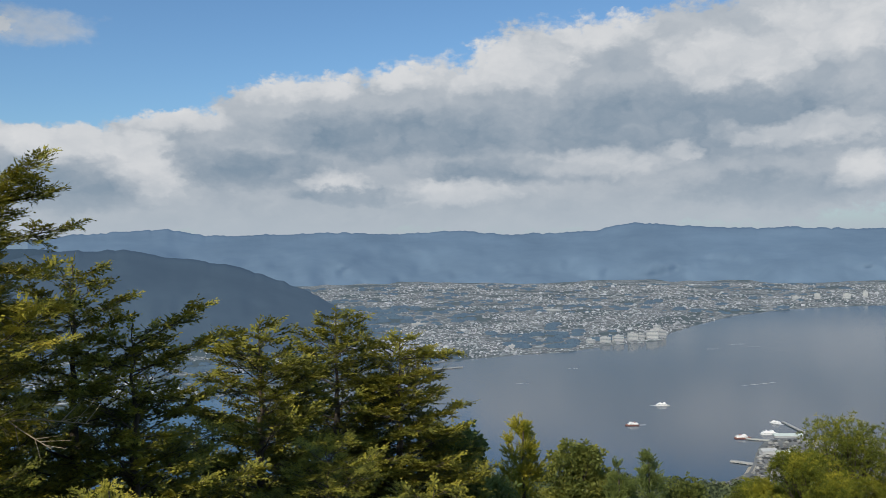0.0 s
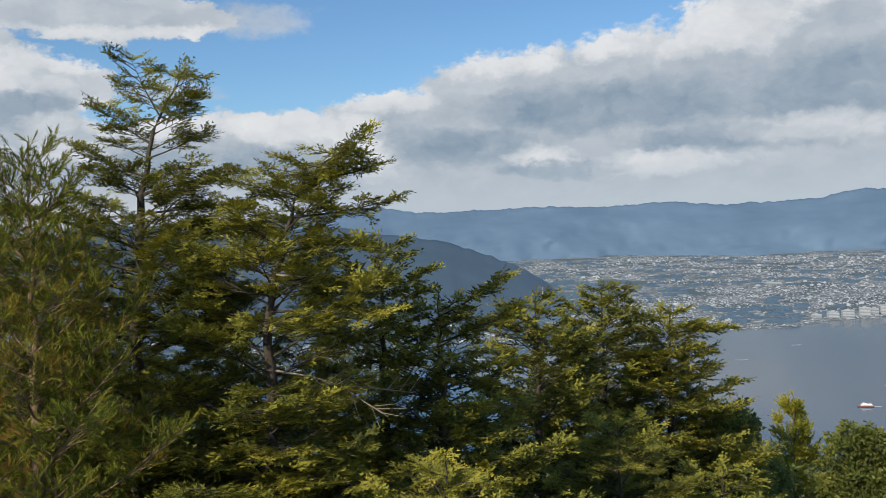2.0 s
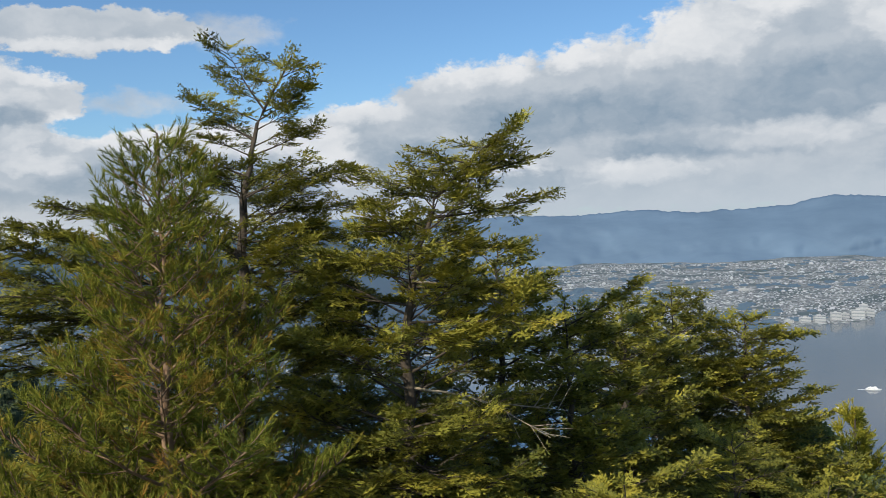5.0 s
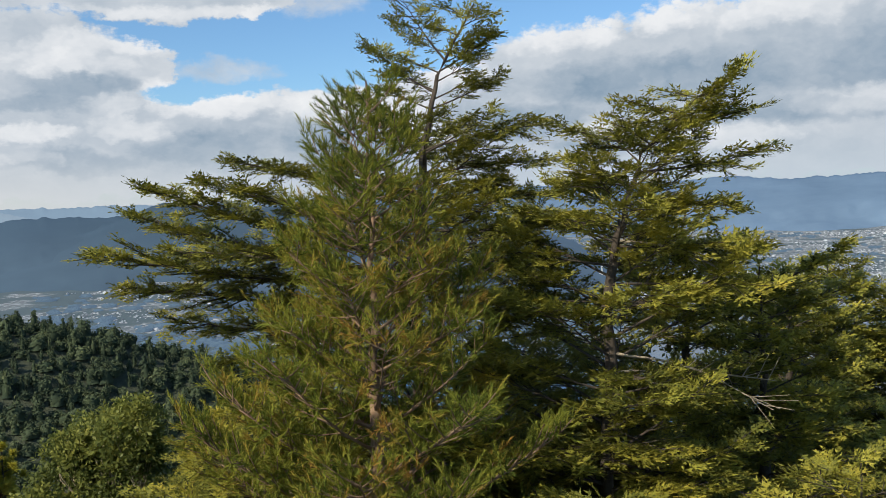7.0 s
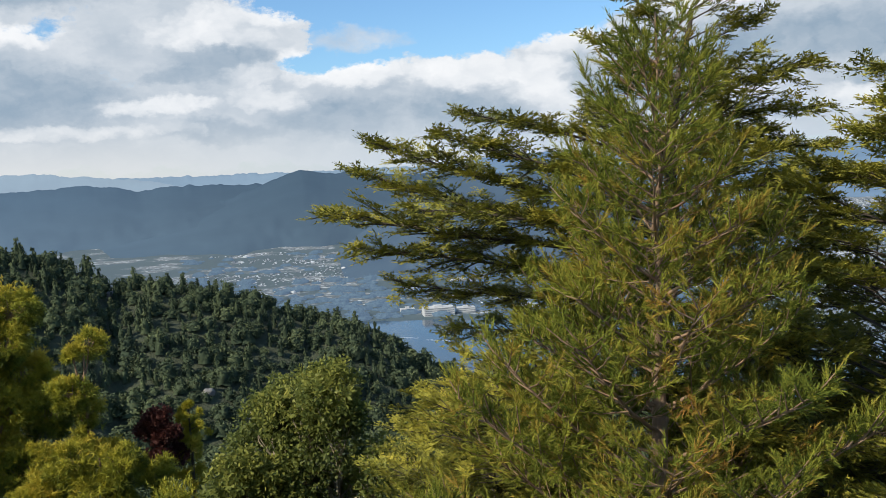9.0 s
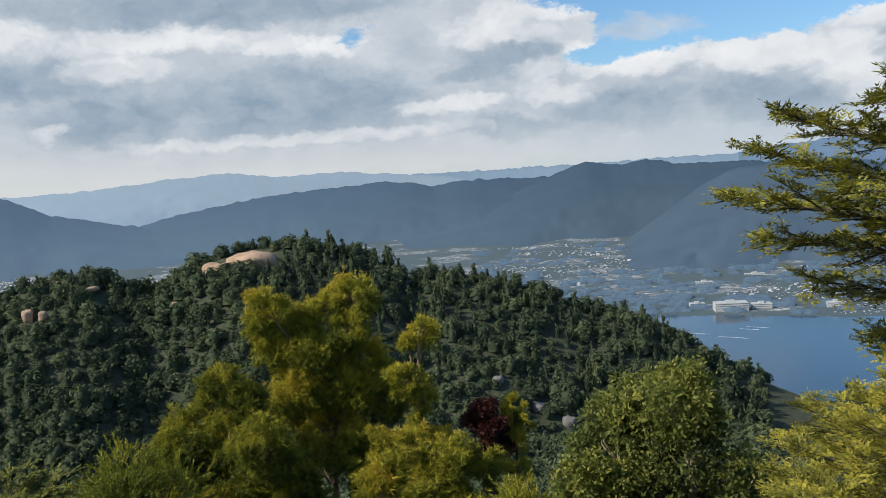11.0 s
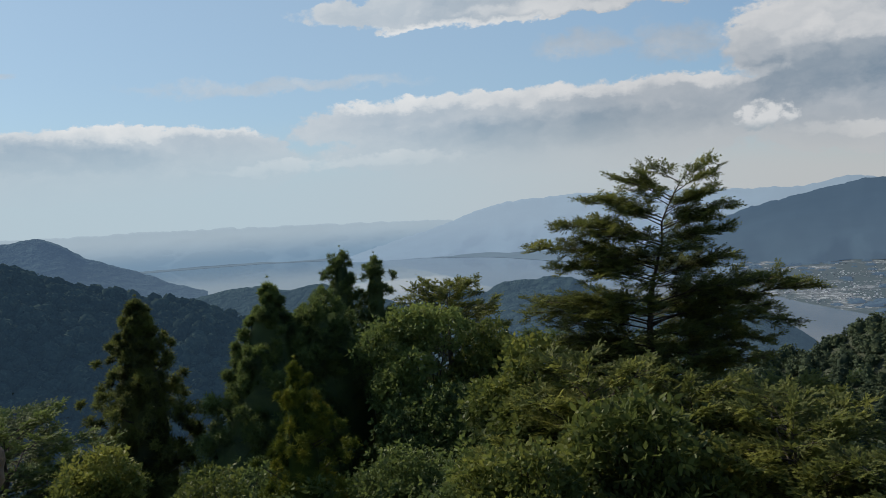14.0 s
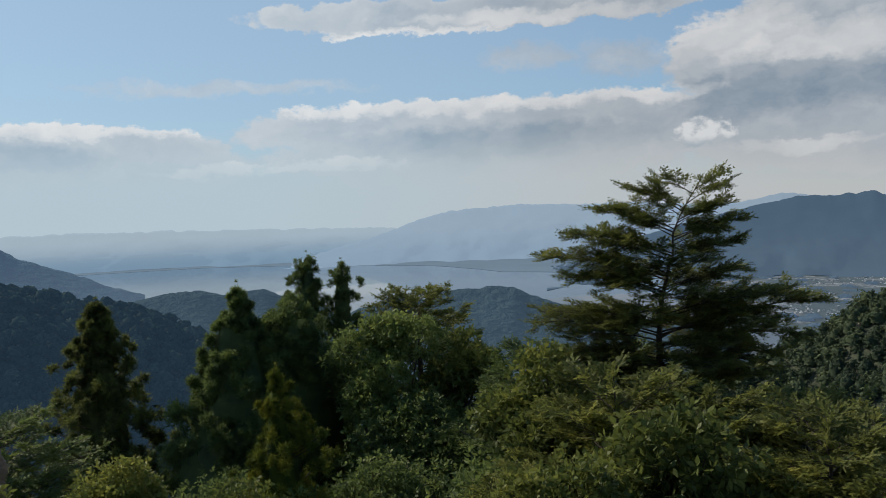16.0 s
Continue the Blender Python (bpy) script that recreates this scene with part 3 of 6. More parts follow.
def land(x, y):
    """Height of the island's ground."""
    x, y = np.asarray(x, float), np.asarray(y, float)
    d = walk_distance(x, y)
    near = 158.3 - 0.62 * np.clip(d - 1.3, 0, 13) - 0.42 * np.clip(d - 14.3, 0, 100) - 0.235 * np.clip(d - 114.3, 0, 2000)
    near = near + np.clip((d - 3) / 30, 0, 1) * 3.0 * fbm(x, y, 22, 4, 4.0)
    r = np.hypot(x - CENTRE[0], y - CENTRE[1])
    az = np.degrees(np.arctan2(-(x - CENTRE[0]), y - CENTRE[1]))
    az = np.where(az < -100, az + 360, az)
    az = az + 3.5 * fbm(x, y, 90, 3, 6.0) * np.clip((385 - r) / 120, 0, 1)
    top = EYE + 400 * np.tan(np.radians(np.interp(az, HILL_AZ, HILL_EL)))
    s = (r - 400) / np.where(r < 400, 235, 190)
    s = np.clip(np.abs(s), 0, 1)
    shape = 0.55 * (0.5 + 0.5 * np.cos(np.pi * s)) + 0.45 * (1 - s) ** 1.1
    hill = np.where(top > 20, -6 + (top + 6) * shape, -20) + 5.0 * fbm(x, y, 55, 4, 5.0) * np.clip(s * 3, 0, 1)
    return np.maximum(np.maximum(near, hill), -6)


ground = polar_sheet("ground", np.concatenate([np.arange(-180, 15, 2.5), np.arange(15, 130, 0.75), np.arange(130, 180.1, 2.5)]),
                     np.concatenate([[0.0], np.geomspace(1.2, 150, 46), np.linspace(156, 640, 78)]), lambda az, r, x, y: land(x, y), M_SOIL)
tagged(ground, "steep mountain ground covered with leaf litter", "ground", kind="structure")


# ---- growing things ----
def unit(v):
    v = np.asarray(v, float)
    return v / np.maximum(np.linalg.norm(v, axis=-1, keepdims=True), 1e-9)


def tube(path, radii, sides):
    """A tapered tube along a path, closed by a point at its end."""
    path, radii = np.asarray(path, float), np.asarray(radii, float)
    tan = unit(np.gradient(path, axis=0))
    ref = np.where(np.abs(tan[:, 2:3]) > 0.9, [[1.0, 0, 0]], [[0, 0, 1.0]])
    u = unit(np.cross(tan, ref))
    w = np.cross(tan, u)
    a = np.linspace(0, 2 * np.pi, sides, endpoint=False)
    v = path[:, None] + radii[:, None, None] * (np.cos(a)[None, :, None] * u[:, None] + np.sin(a)[None, :, None] * w[:, None])
    i = np.arange(len(path) * sides).reshape(len(path), sides)
    j = np.roll(i, -1, 1)
    f = np.stack([i[:-1], j[:-1], j[1:], i[1:]], -1).reshape(-1, 4)
    return v.reshape(-1, 3), f


def join(pieces):
    v, f, n = [], [], 0
    for pv, pf in pieces:
        v.append(pv)
        f.append(pf + n)
        n += len(pv)
    return np.concatenate(v), np.concatenate(f)


def template(blades, leaf=False):
    """Blades (base, way, side, length, half width): pointed strips, or leaves that are widest in the middle."""
    v, f = [], []
    for base, way, side, length, width in blades:
        base, way, side = np.array(base, float), unit(way), np.array(side, float)
        k = len(v)
        if leaf:
            v += [base, base + way * length * 0.45 + side * width, base + way * length, base + way * length * 0.45 - side * width]
            f += [(k, k + 1, k + 2), (k, k + 2, k + 3)]
        else:
            v += [base - side * width, base + side * width, base + way * length]
            f += [(k, k + 1, k + 2)]
    return np.array(v), np.array(f)


def fringe_template(rng, twigs=3, width=0.030):
    """A flat spray of short needled shoots on a few side twigs, one long along x, its upper face to z."""
    blades = [((0.0, 0, 0), (1, 0, 0), (0, 1, 0.3), 0.9, width * 0.5)]
    lines = [((0.1, 0, 0), np.array([1.0, 0, 0]), 0.85)]
    for k in range(twigs):
        for side in (1, -1):
            ang = radians(rng.uniform(35, 60))
            lines.append(((0.08 + 0.62 * k / twigs + rng.uniform(-0.05, 0.05), 0, 0), np.array([math.cos(ang), side * math.sin(ang), rng.uniform(-0.15, 0.2)]), 0.50 * (1 - 0.18 * k)))
    for base, way, length in lines:
        for q in range(3):
            for side in (1, -1):
                turn = side * rng.uniform(0.35, 0.85)
                d = np.array([way[0] * math.cos(turn) - way[1] * math.sin(turn), way[0] * math.sin(turn) + way[1] * math.cos(turn), way[2] + rng.uniform(-0.2, 0.3)])
                at = np.array(base) + way * length * (q + rng.uniform(0.3, 0.9)) / 3
                blades.append((at, d, np.array([-d[1], d[0], rng.uniform(-0.6, 0.6)]), rng.uniform(0.16, 0.26), width * rng.uniform(0.9, 1.5)))
    return template(blades)


def tuft_template(rng, shoots=9, width=0.07):
    """A short bushy tuft of needles."""
    blades = []
    for k in range(shoots):
        out = unit(rng.normal(0, 1, 3) + np.array([0.9, 0, 0]))
        blades.append((out * 0.12, out, unit(np.cross(out, rng.normal(0, 1, 3))), rng.uniform(0.45, 0.95), width))
    return template(blades)


def plume_template(rng, shoots=22, width=0.026):
    """A bushy upright shoot with needles on all sides, one long along x."""
    blades = []
    for k in range(shoots):
        s = (k + 0.5) / shoots
        a = k * 2.4 + rng.uniform(-0.3, 0.3)
        out = np.array([0, math.cos(a), math.sin(a)])
        way = np.array([0.95, 0, 0]) + out * rng.uniform(0.35, 0.8)
        side = unit(np.cross([1, 0, 0], out) + out * rng.uniform(-0.8, 0.8))
        blades.append(((s * 0.8, 0, 0), way, side, 0.46 * (1 - 0.5 * s) * rng.uniform(0.7, 1.2), width))
    return template(blades)


def leaf_template(rng, leaves=5):
    """A twig's end with broad leaves round it."""
    blades = []
    for k in range(leaves):
        a = k * 2.4
        out = np.array([0, math.cos(a), math.sin(a)])
        way = np.array([rng.uniform(0.1, 0.9), 0, 0]) + out * 0.8 + np.array([0, 0, -0.15])
        side = unit(np.cross(way, out + np.array([0.4, 0.1, 0.3])))
        blades.append((np.array([rng.uniform(0, 0.6), 0, 0]) + out * 0.05, way, side, rng.uniform(0.45, 0.68), 0.15))
    return template(blades, True)


RNG = np.random.default_rng(7)
FROND = [fringe_template(RNG, 2, 0.036) for _ in range(7)]
TUFT = [tuft_template(RNG) for _ in range(5)]
FROND_LIGHT = [fringe_template(RNG, 1, 0.062) for _ in range(6)]
PLUME = [plume_template(RNG, 18, 0.026) for _ in range(6)]
PLUME_LIGHT = [plume_template(RNG, 12, 0.046) for _ in range(5)]
LEAVES = [leaf_template(RNG) for _ in range(4)]


class Sprays:
    """Collects the places of sprays and turns them into one mesh."""

    def __init__(self):
        self.at, self.way, self.up, self.size, self.tint = [], [], [], [], []

    def add(self, at, way, up, size, tint):
        self.at.append(at), self.way.append(way), self.up.append(up), self.size.append(size), self.tint.append(tint)

    def mesh(self, name, kinds, mat, rng):
        at, way, up = np.array(self.at), unit(np.array(self.way)), np.array(self.up)
        size, tint = np.array(self.size), np.array(self.tint)
        side = unit(np.cross(up, way))
        up = np.cross(way, side)
        pick = rng.integers(0, len(kinds), len(at))
        vs, fs, ts, n = [], [], [], 0
        for k, (tv, tf) in enumerate(kinds):
            sel = np.nonzero(pick == k)[0]
            if not len(sel):
                continue
            v = at[sel][:, None] + size[sel][:, None, None] * (tv[None, :, 0:1] * way[sel][:, None] + tv[None, :, 1:2] * side[sel][:, None] + tv[None, :, 2:3] * up[sel][:, None])
            f = tf[None] + (np.arange(len(sel)) * len(tv))[:, None, None] + n
            vs.append(v.reshape(-1, 3))
            fs.append(f.reshape(-1, 3))
            ts.append(np.clip(np.repeat(tint[sel], len(tf)) + rng.normal(0, 0.07, len(sel) * len(tf)), 0, 1))
            n += len(sel) * len(tv)
        return mesh_np(name, np.concatenate(vs), np.concatenate(fs), mat, np.concatenate(ts))


def part(name, mesh, parent, label=""):
    ob = new(name, mesh)
    ob.parent = parent
    return tagged(ob, label)


Z = np.array([0, 0, 1.0])


def heading(deg):
    a = math.radians(deg)
    return np.array([math.cos(a), math.sin(a), 0.0])


def limb_path(start, deg, length, rise, lift, rng, n=9, sway=0.05):
    """A limb's line: goes off at a compass angle, rises by rise per metre and bends up (or down) by lift at its end."""
    s = np.linspace(0, 1, n)[:, None]
    h, side = heading(deg), heading(deg + 90)
    wig = np.cumsum(rng.normal(0, sway, (n, 1)), 0) * length / n
    return np.asarray(start) + length * (h * s + Z * (rise * s + lift * s * s)) + side * wig + Z * np.cumsum(rng.normal(0, sway * 0.5, (n, 1)), 0) * length / n


def along(path, s):
    k = s * (len(path) - 1)
    i = min(int(k), len(path) - 2)
    return path[i] + (path[i + 1] - path[i]) * (k - i), unit(path[i + 1] - path[i])


def feather(limb, sprays, rng, o, tint0):
    """Side branches with sprays along one limb; gives the tubes of its wood."""
    length = np.linalg.norm(np.diff(limb, axis=0), axis=1).sum()
    thick = o["thick"] * length + 0.006
    wood = [tube(limb, thick * np.linspace(1, 0.15, len(limb)) ** 1.1, 5)]
    n = max(4, int(length / o["gap"]))
    for k in range(n):
        s = o["bare"] + (1 - o["bare"]) * (k + rng.uniform(0.1, 0.9)) / n
        p, t = along(limb, min(s, 0.999))
        side = 1 if (k % 2) else -1
        across = unit(np.cross(Z, t)) * side
        lean = rng.normal(0, o["thickness"])
        ang = radians(rng.uniform(*o["fork"]))
        way = unit(t * math.cos(ang) + across * math.sin(ang) + Z * (lean + o["sub_rise"]))
        sub_len = min(o["sub_max"], o["sub"] * length * (1 - s) ** 0.7 + o["sub_min"]) * rng.uniform(0.65, 1.2)
        bent = np.stack([p + way * sub_len * q + Z * o["sub_lift"] * sub_len * q * q for q in np.linspace(0, 1, 3)])
        if sub_len > 0.12:
            wood.append(tube(bent, thick * 0.28 * np.linspace(1, 0.3, 3) + 0.002, 3))
        count = max(2, int(sub_len / o["spray_gap"]))
        tone = rng.normal(tint0, 0.12)
        for q in range(count):
            w = (q + rng.uniform(0.2, 0.8)) / count
            at, tw = along(bent, min(0.25 * o["inner"] + w * (1 - 0.25 * o["inner"]), 0.999))
            sg = 1 if q % 2 else -1
            if o["form"] == "flat":
                sp = unit(tw + np.cross(Z, tw) * sg * rng.uniform(0.1, 1.0) + Z * rng.uniform(-0.25, 0.40))
                up = Z + rng.normal(0, 0.38, 3)
            else:
                sp = unit(tw * rng.uniform(0.3, 0.9) + rng.normal(0, o["spread"], 3) + Z * o["upward"])
                up = rng.normal(0, 1, 3)
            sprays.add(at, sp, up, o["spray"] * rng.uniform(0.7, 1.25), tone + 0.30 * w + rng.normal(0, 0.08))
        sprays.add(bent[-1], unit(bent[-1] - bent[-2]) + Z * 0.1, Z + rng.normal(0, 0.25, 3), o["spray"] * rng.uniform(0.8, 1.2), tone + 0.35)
    p, t = limb[-1], unit(limb[-1] - limb[-2])
    for _ in range(3):
        sprays.add(p - t * 0.06, unit(t + rng.normal(0, 0.25, 3)), Z + rng.normal(0, 0.3, 3), o["spray"], tint0 + 0.35)
    return wood


FIR = dict(gap=0.060, bare=0.30, fork=(36, 76), sub=0.30, sub_min=0.16, sub_max=0.48, sub_rise=0.05, sub_lift=-0.06, spray_gap=0.064, spray=0.175,
           inner=0.6, form="flat", thickness=0.15, thick=0.007, spread=0.4, upward=0.3)
CEDAR = dict(gap=0.060, bare=0.22, fork=(34, 76), sub=0.36, sub_min=0.12, sub_max=0.42, sub_rise=0.12, sub_lift=0.25, spray_gap=0.038, spray=0.150,
             inner=0.8, form="bush", thickness=0.2, thick=0.008, spread=0.62, upward=0.40)


def tree(name, label, trunk, radius, limbs, o, kinds, mat, seed, tint=0.3, bark_mat=None, crown_label="", dead=()):
    """A tree from its trunk's line and limbs (height on the trunk, compass angle, length, rise, lift)."""
    rng = np.random.default_rng(seed)
    trunk = np.array(trunk, float)
    root = new(name)
    root.location = trunk[0]
    tagged(root, label, "tree")
    base = trunk[0]
    trunk = trunk - base
    # a smooth, slightly crooked trunk
    k = np.linspace(0, 1, 24) * (len(trunk) - 1)
    line = np.stack([np.interp(k, np.arange(len(trunk)), trunk[:, c]) for c in range(3)], -1)
    line[1:-1] = (line[:-2] + 2 * line[1:-1] + line[2:]) / 4
    line[1:-1, :2] += rng.normal(0, 0.015, (22, 2))
    radii = radius * np.clip(np.minimum(1.0, (1.02 - np.linspace(0, 1, 24)) * 1.5), 0.05, 1) ** 1.6 + 0.006
    bm = bark_mat or M_BARK
    part("trunk", mesh_np("trunk", *tube(line, radii, 8), bm, smooth=True), root)
    sprays = Sprays()
    for z, deg, length, rise, lift in limbs:
        zz = z - base[2]
        i = int(np.clip(np.searchsorted(line[:, 2], zz), 1, 23))
        f = np.clip((zz - line[i - 1, 2]) / max(line[i, 2] - line[i - 1, 2], 1e-6), 0, 1)
        start = line[i - 1] + (line[i] - line[i - 1]) * f
        path = limb_path(start, deg, length, rise, lift, rng)
        wood = feather(path, sprays, rng, o, tint)
        v, fc = join(wood)
        part("limb", mesh_np("limb", v, fc, bm), root)
    # the leader
    for q in np.linspace(0.80, 1.0, 7):
        p, t = along(line, min(q, 0.999))
        for _ in range(2):
            sprays.add(p, unit(t + rng.normal(0, 0.5, 3)), rng.normal(0, 1, 3), o["spray"] * 0.9, tint + 0.3)
    for z, deg, length, rise, lift in dead:
        zz = z - base[2]
        start = np.array([np.interp(zz, line[:, 2], line[:, c]) for c in range(3)])
        path = limb_path(start, deg, length, rise, lift, rng, sway=0.12)
        wood = [tube(path, 0.014 * np.linspace(1, 0.2, 9), 5)]
        for k2 in range(14):
            p, t = along(path, rng.uniform(0.35, 0.98))
            way = unit(t + rng.normal(0, 0.55, 3))
            wood.append(tube(np.stack([p + way * 0.32 * w * rng.uniform(0.6, 1.0) for w in np.linspace(0, 1, 3)]), 0.005 * np.linspace(1, 0.3, 3), 3))
        v, fc = join(wood)
        part("dead_limb", mesh_np("dead_limb", v, fc, M_PALE), root, "bare grey dead branch with fine twigs")
    part("crown", sprays.mesh("crown", kinds, mat, rng), root, crown_label)
    return root


def whorls(rng, z0, z1, count, reach, rise=(0.05, 0.35), lift=(-0.1, 0.15), angles=(0, 360)):
    """Limbs spread over a stretch of trunk; reach(share) gives their length from bottom (0) to top (1)."""
    out = []
    for k in range(count):
        s = (k + rng.uniform(0, 1)) / count
        a = angles[0] + (angles[1] - angles[0]) * ((k * 0.618 + rng.uniform(-0.06, 0.06)) % 1.0)
        out.append((z0 + (z1 - z0) * s, a, reach(s) * rng.uniform(0.75, 1.12), rng.uniform(*rise) + 0.35 * s, rng.uniform(*lift)))
    return out


def foot(x, y, sink=0.15):
    return float(land(x, y)) - sink


# tall fir with a bent leader and long side limbs
rng = np.random.default_rng(11)
fir_a = [(161.2, 150, 0.62, 0.9, 0.3), (161.1, 10, 0.50, 0.5, 0.1), (160.9, 175, 0.6, 0.55, 0.2), (160.75, 20, 0.62, 0.35, 0.05), (160.55, 190, 0.7, 0.4, 0.1),
         (160.35, 14, 1.15, 0.30, -0.12), (160.15, 20, 1.15, 0.08, 0.0), (159.9, 60, 0.9, 0.2, 0), (159.75, 196, 1.75, 0.45, -0.12), (159.9, 12, 1.25, 0.05, -0.05),
         (159.3, 203, 2.5, 0.25, 0.05), (159.15, 195, 2.75, 0.17, 0.06), (159.0, 210, 2.9, 0.12, 0.06), (159.5, 215, 2.0, 0.3, 0.0), (158.8, 205, 2.6, 0.1, 0.05), (159.2, 222, 2.3, 0.15, 0.0), (158.6, 200, 2.3, 0.05, 0.05), (158.3, 188, 1.9, 0.05, 0.0),
         (159.6, 15, 1.6, 0.0, 0.02), (159.2, 5, 1.5, 0.05, 0.0)]
fir_a += [(160.75 + 0.085 * k, 15 if k % 2 else 170, 0.44 - 0.030 * k, 0.42, 0.05) for k in range(11)]
fir_a += whorls(rng, 156.4, 160.5, 58, lambda s: 2.3 - 1.75 * s)
tree("fir_tree", "tall dark fir with long layered limbs and a bent tip", [(-6.75, 8.7, foot(-6.75, 8.7)), (-6.6, 8.75, 158.5), (-6.5, 8.8, 160.3), (-6.32, 8.85, 161.1), (-5.98, 8.96, 161.72)],
     0.052, fir_a, FIR, FROND, M_FIR, 21, 0.33)

rng = np.random.default_rng(12)
fir_b = [(160.75, 5, 0.30, 0.5, 0.2), (160.5, 190, 0.35, 0.2, 0.1), (160.4, 10, 0.55, 0.1, 0.05), (160.25, 195, 0.6, 0.25, 0.0), (160.05, 8, 0.95, 0.05, 0.1), (159.95, 200, 0.6, 0.1, 0),
         (159.8, 0, 0.85, -0.05, 0.0), (159.6, 195, 0.8, 0.2, 0.0), (159.45, 10, 1.1, 0.0, -0.02), (159.3, 190, 0.85, 0.15, 0.0), (159.15, 350, 1.15, 0.05, -0.05), (159.0, 205, 0.9, 0.1, 0),
         (158.0, 300, 1.0, 0.0, 0.02), (157.9, 250, 1.0, 0.02, 0.02), (157.7, 330, 1.25, 0.0, 0.0), (157.9, 280, 0.8, 0.02, 0.0)]
fir_b += [(160.22 + 0.05 * k, 350 if k % 2 else 150, 0.40 - 0.034 * k, 0.15, 0.05) for k in range(10)]
fir_b += whorls(rng, 156.2, 160.4, 72, lambda s: 1.75 * (1 - s) ** 0.85 + 0.18)
tree("fir_tree", "sunlit yellow-green fir with a leaning tip and grey dead twigs", [(-4.8, 8.0, foot(-4.8, 8.0)), (-4.74, 8.04, 158.2), (-4.68, 8.05, 159.3), (-4.45, 8.07, 160.15), (-3.97, 8.09, 160.62)],
     0.046, fir_b, FIR, FROND, M_FIR, 22, 0.36, dead=[(159.5, 8, 0.9, 0.0, -0.35), (158.6, 350, 1.25, 0.0, -0.3), (158.4, 20, 1.4, 0.05, -0.15)])

# young cedar in front of the fir
rng = np.random.default_rng(13)
cedar_limbs = whorls(rng, 156.2, 160.55, 74, lambda s: 1.45 * (1 - s) ** 0.9 + 0.17, rise=(0.12, 0.45), lift=(0.05, 0.35))
tree("cedar_tree", "young cedar with plume-like green and bronze shoots", [(-6.22, 6.64, foot(-6.22, 6.64)), (-6.21, 6.64, 158.5), (-6.19, 6.66, 160.75)],
     0.055, cedar_limbs, CEDAR, PLUME, M_CEDAR, 23, 0.48, bark_mat=M_TAN)


def fir(x, y, top, reach, seed, count=24, depth=4.0, tint=0.35, lean=(0, 0), mat=None, kinds=None, o=None, label="yellow-green fir with flat layered branches", power=0.8, extra=()):
    r = np.random.default_rng(seed)
    limbs = whorls(r, top - depth, top - 0.15, count, lambda s: reach * (1 - s) ** power + 0.2) + list(extra)
    return tree("fir_tree", label, [(x, y, foot(x, y)), (x, y, top - depth * 0.5), (x + lean[0], y + lean[1], top)], 0.008 * (top - foot(x, y)) + 0.015, limbs,
                o or FIR, kinds or FROND_LIGHT, mat or M_FIR, seed, tint)


LOOSE = dict(FIR, bare=0.16, gap=0.068, spray_gap=0.064, spray=0.20, sub=0.34, sub_max=0.62, sub_min=0.22)
SOFT = dict(FIR, gap=0.066, spray_gap=0.060, spray=0.17, sub_min=0.18, sub_max=0.5)
fir(-4.15, 9.9, 159.8, 1.5, 31, 40, 3.8, 0.28)
fir(-3.45, 9.8, 159.15, 1.5, 32, 40, 3.4, 0.42, extra=[(158.9, 0, 0.75, 0.45, 0.1), (158.6, 10, 0.9, 0.3, 0.1)])
fir(-2.9, 13.9, 158.75, 1.9, 33, 48, 4.0, 0.28, o=LOOSE)
fir(-2.05, 16.8, 158.7, 2.2, 34, 54, 4.6, 0.28, o=LOOSE)
fir(-0.85, 16.7, 158.25, 2.2, 35, 54, 4.6, 0.30, o=LOOSE, extra=[(157.8, 0, 1.1, 0.1, 0.0)])
fir(-1.6, 12.0, 157.3, 2.0, 36, 40, 3.8, 0.30, o=SOFT, kinds=FROND)
fir(-2.9, 7.6, 157.9, 1.6, 37, 36, 3.2, 0.40, o=SOFT, kinds=FROND)
fir(-7.9, 8.0, 158.3, 1.7, 38, 36, 3.4, 0.38, o=SOFT, kinds=FROND)
fir(-9.0, 9.6, 157.6, 1.6, 39, 34, 3.2, 0.46, o=SOFT, kinds=FROND)
fir(-0.2, 13.6, 156.3, 1.7, 40, 24, 3.2, 0.40, o=LOOSE)
fir(-5.6, 11.6, 158.2, 1.9, 41, 26, 3.8, 0.30, o=LOOSE)


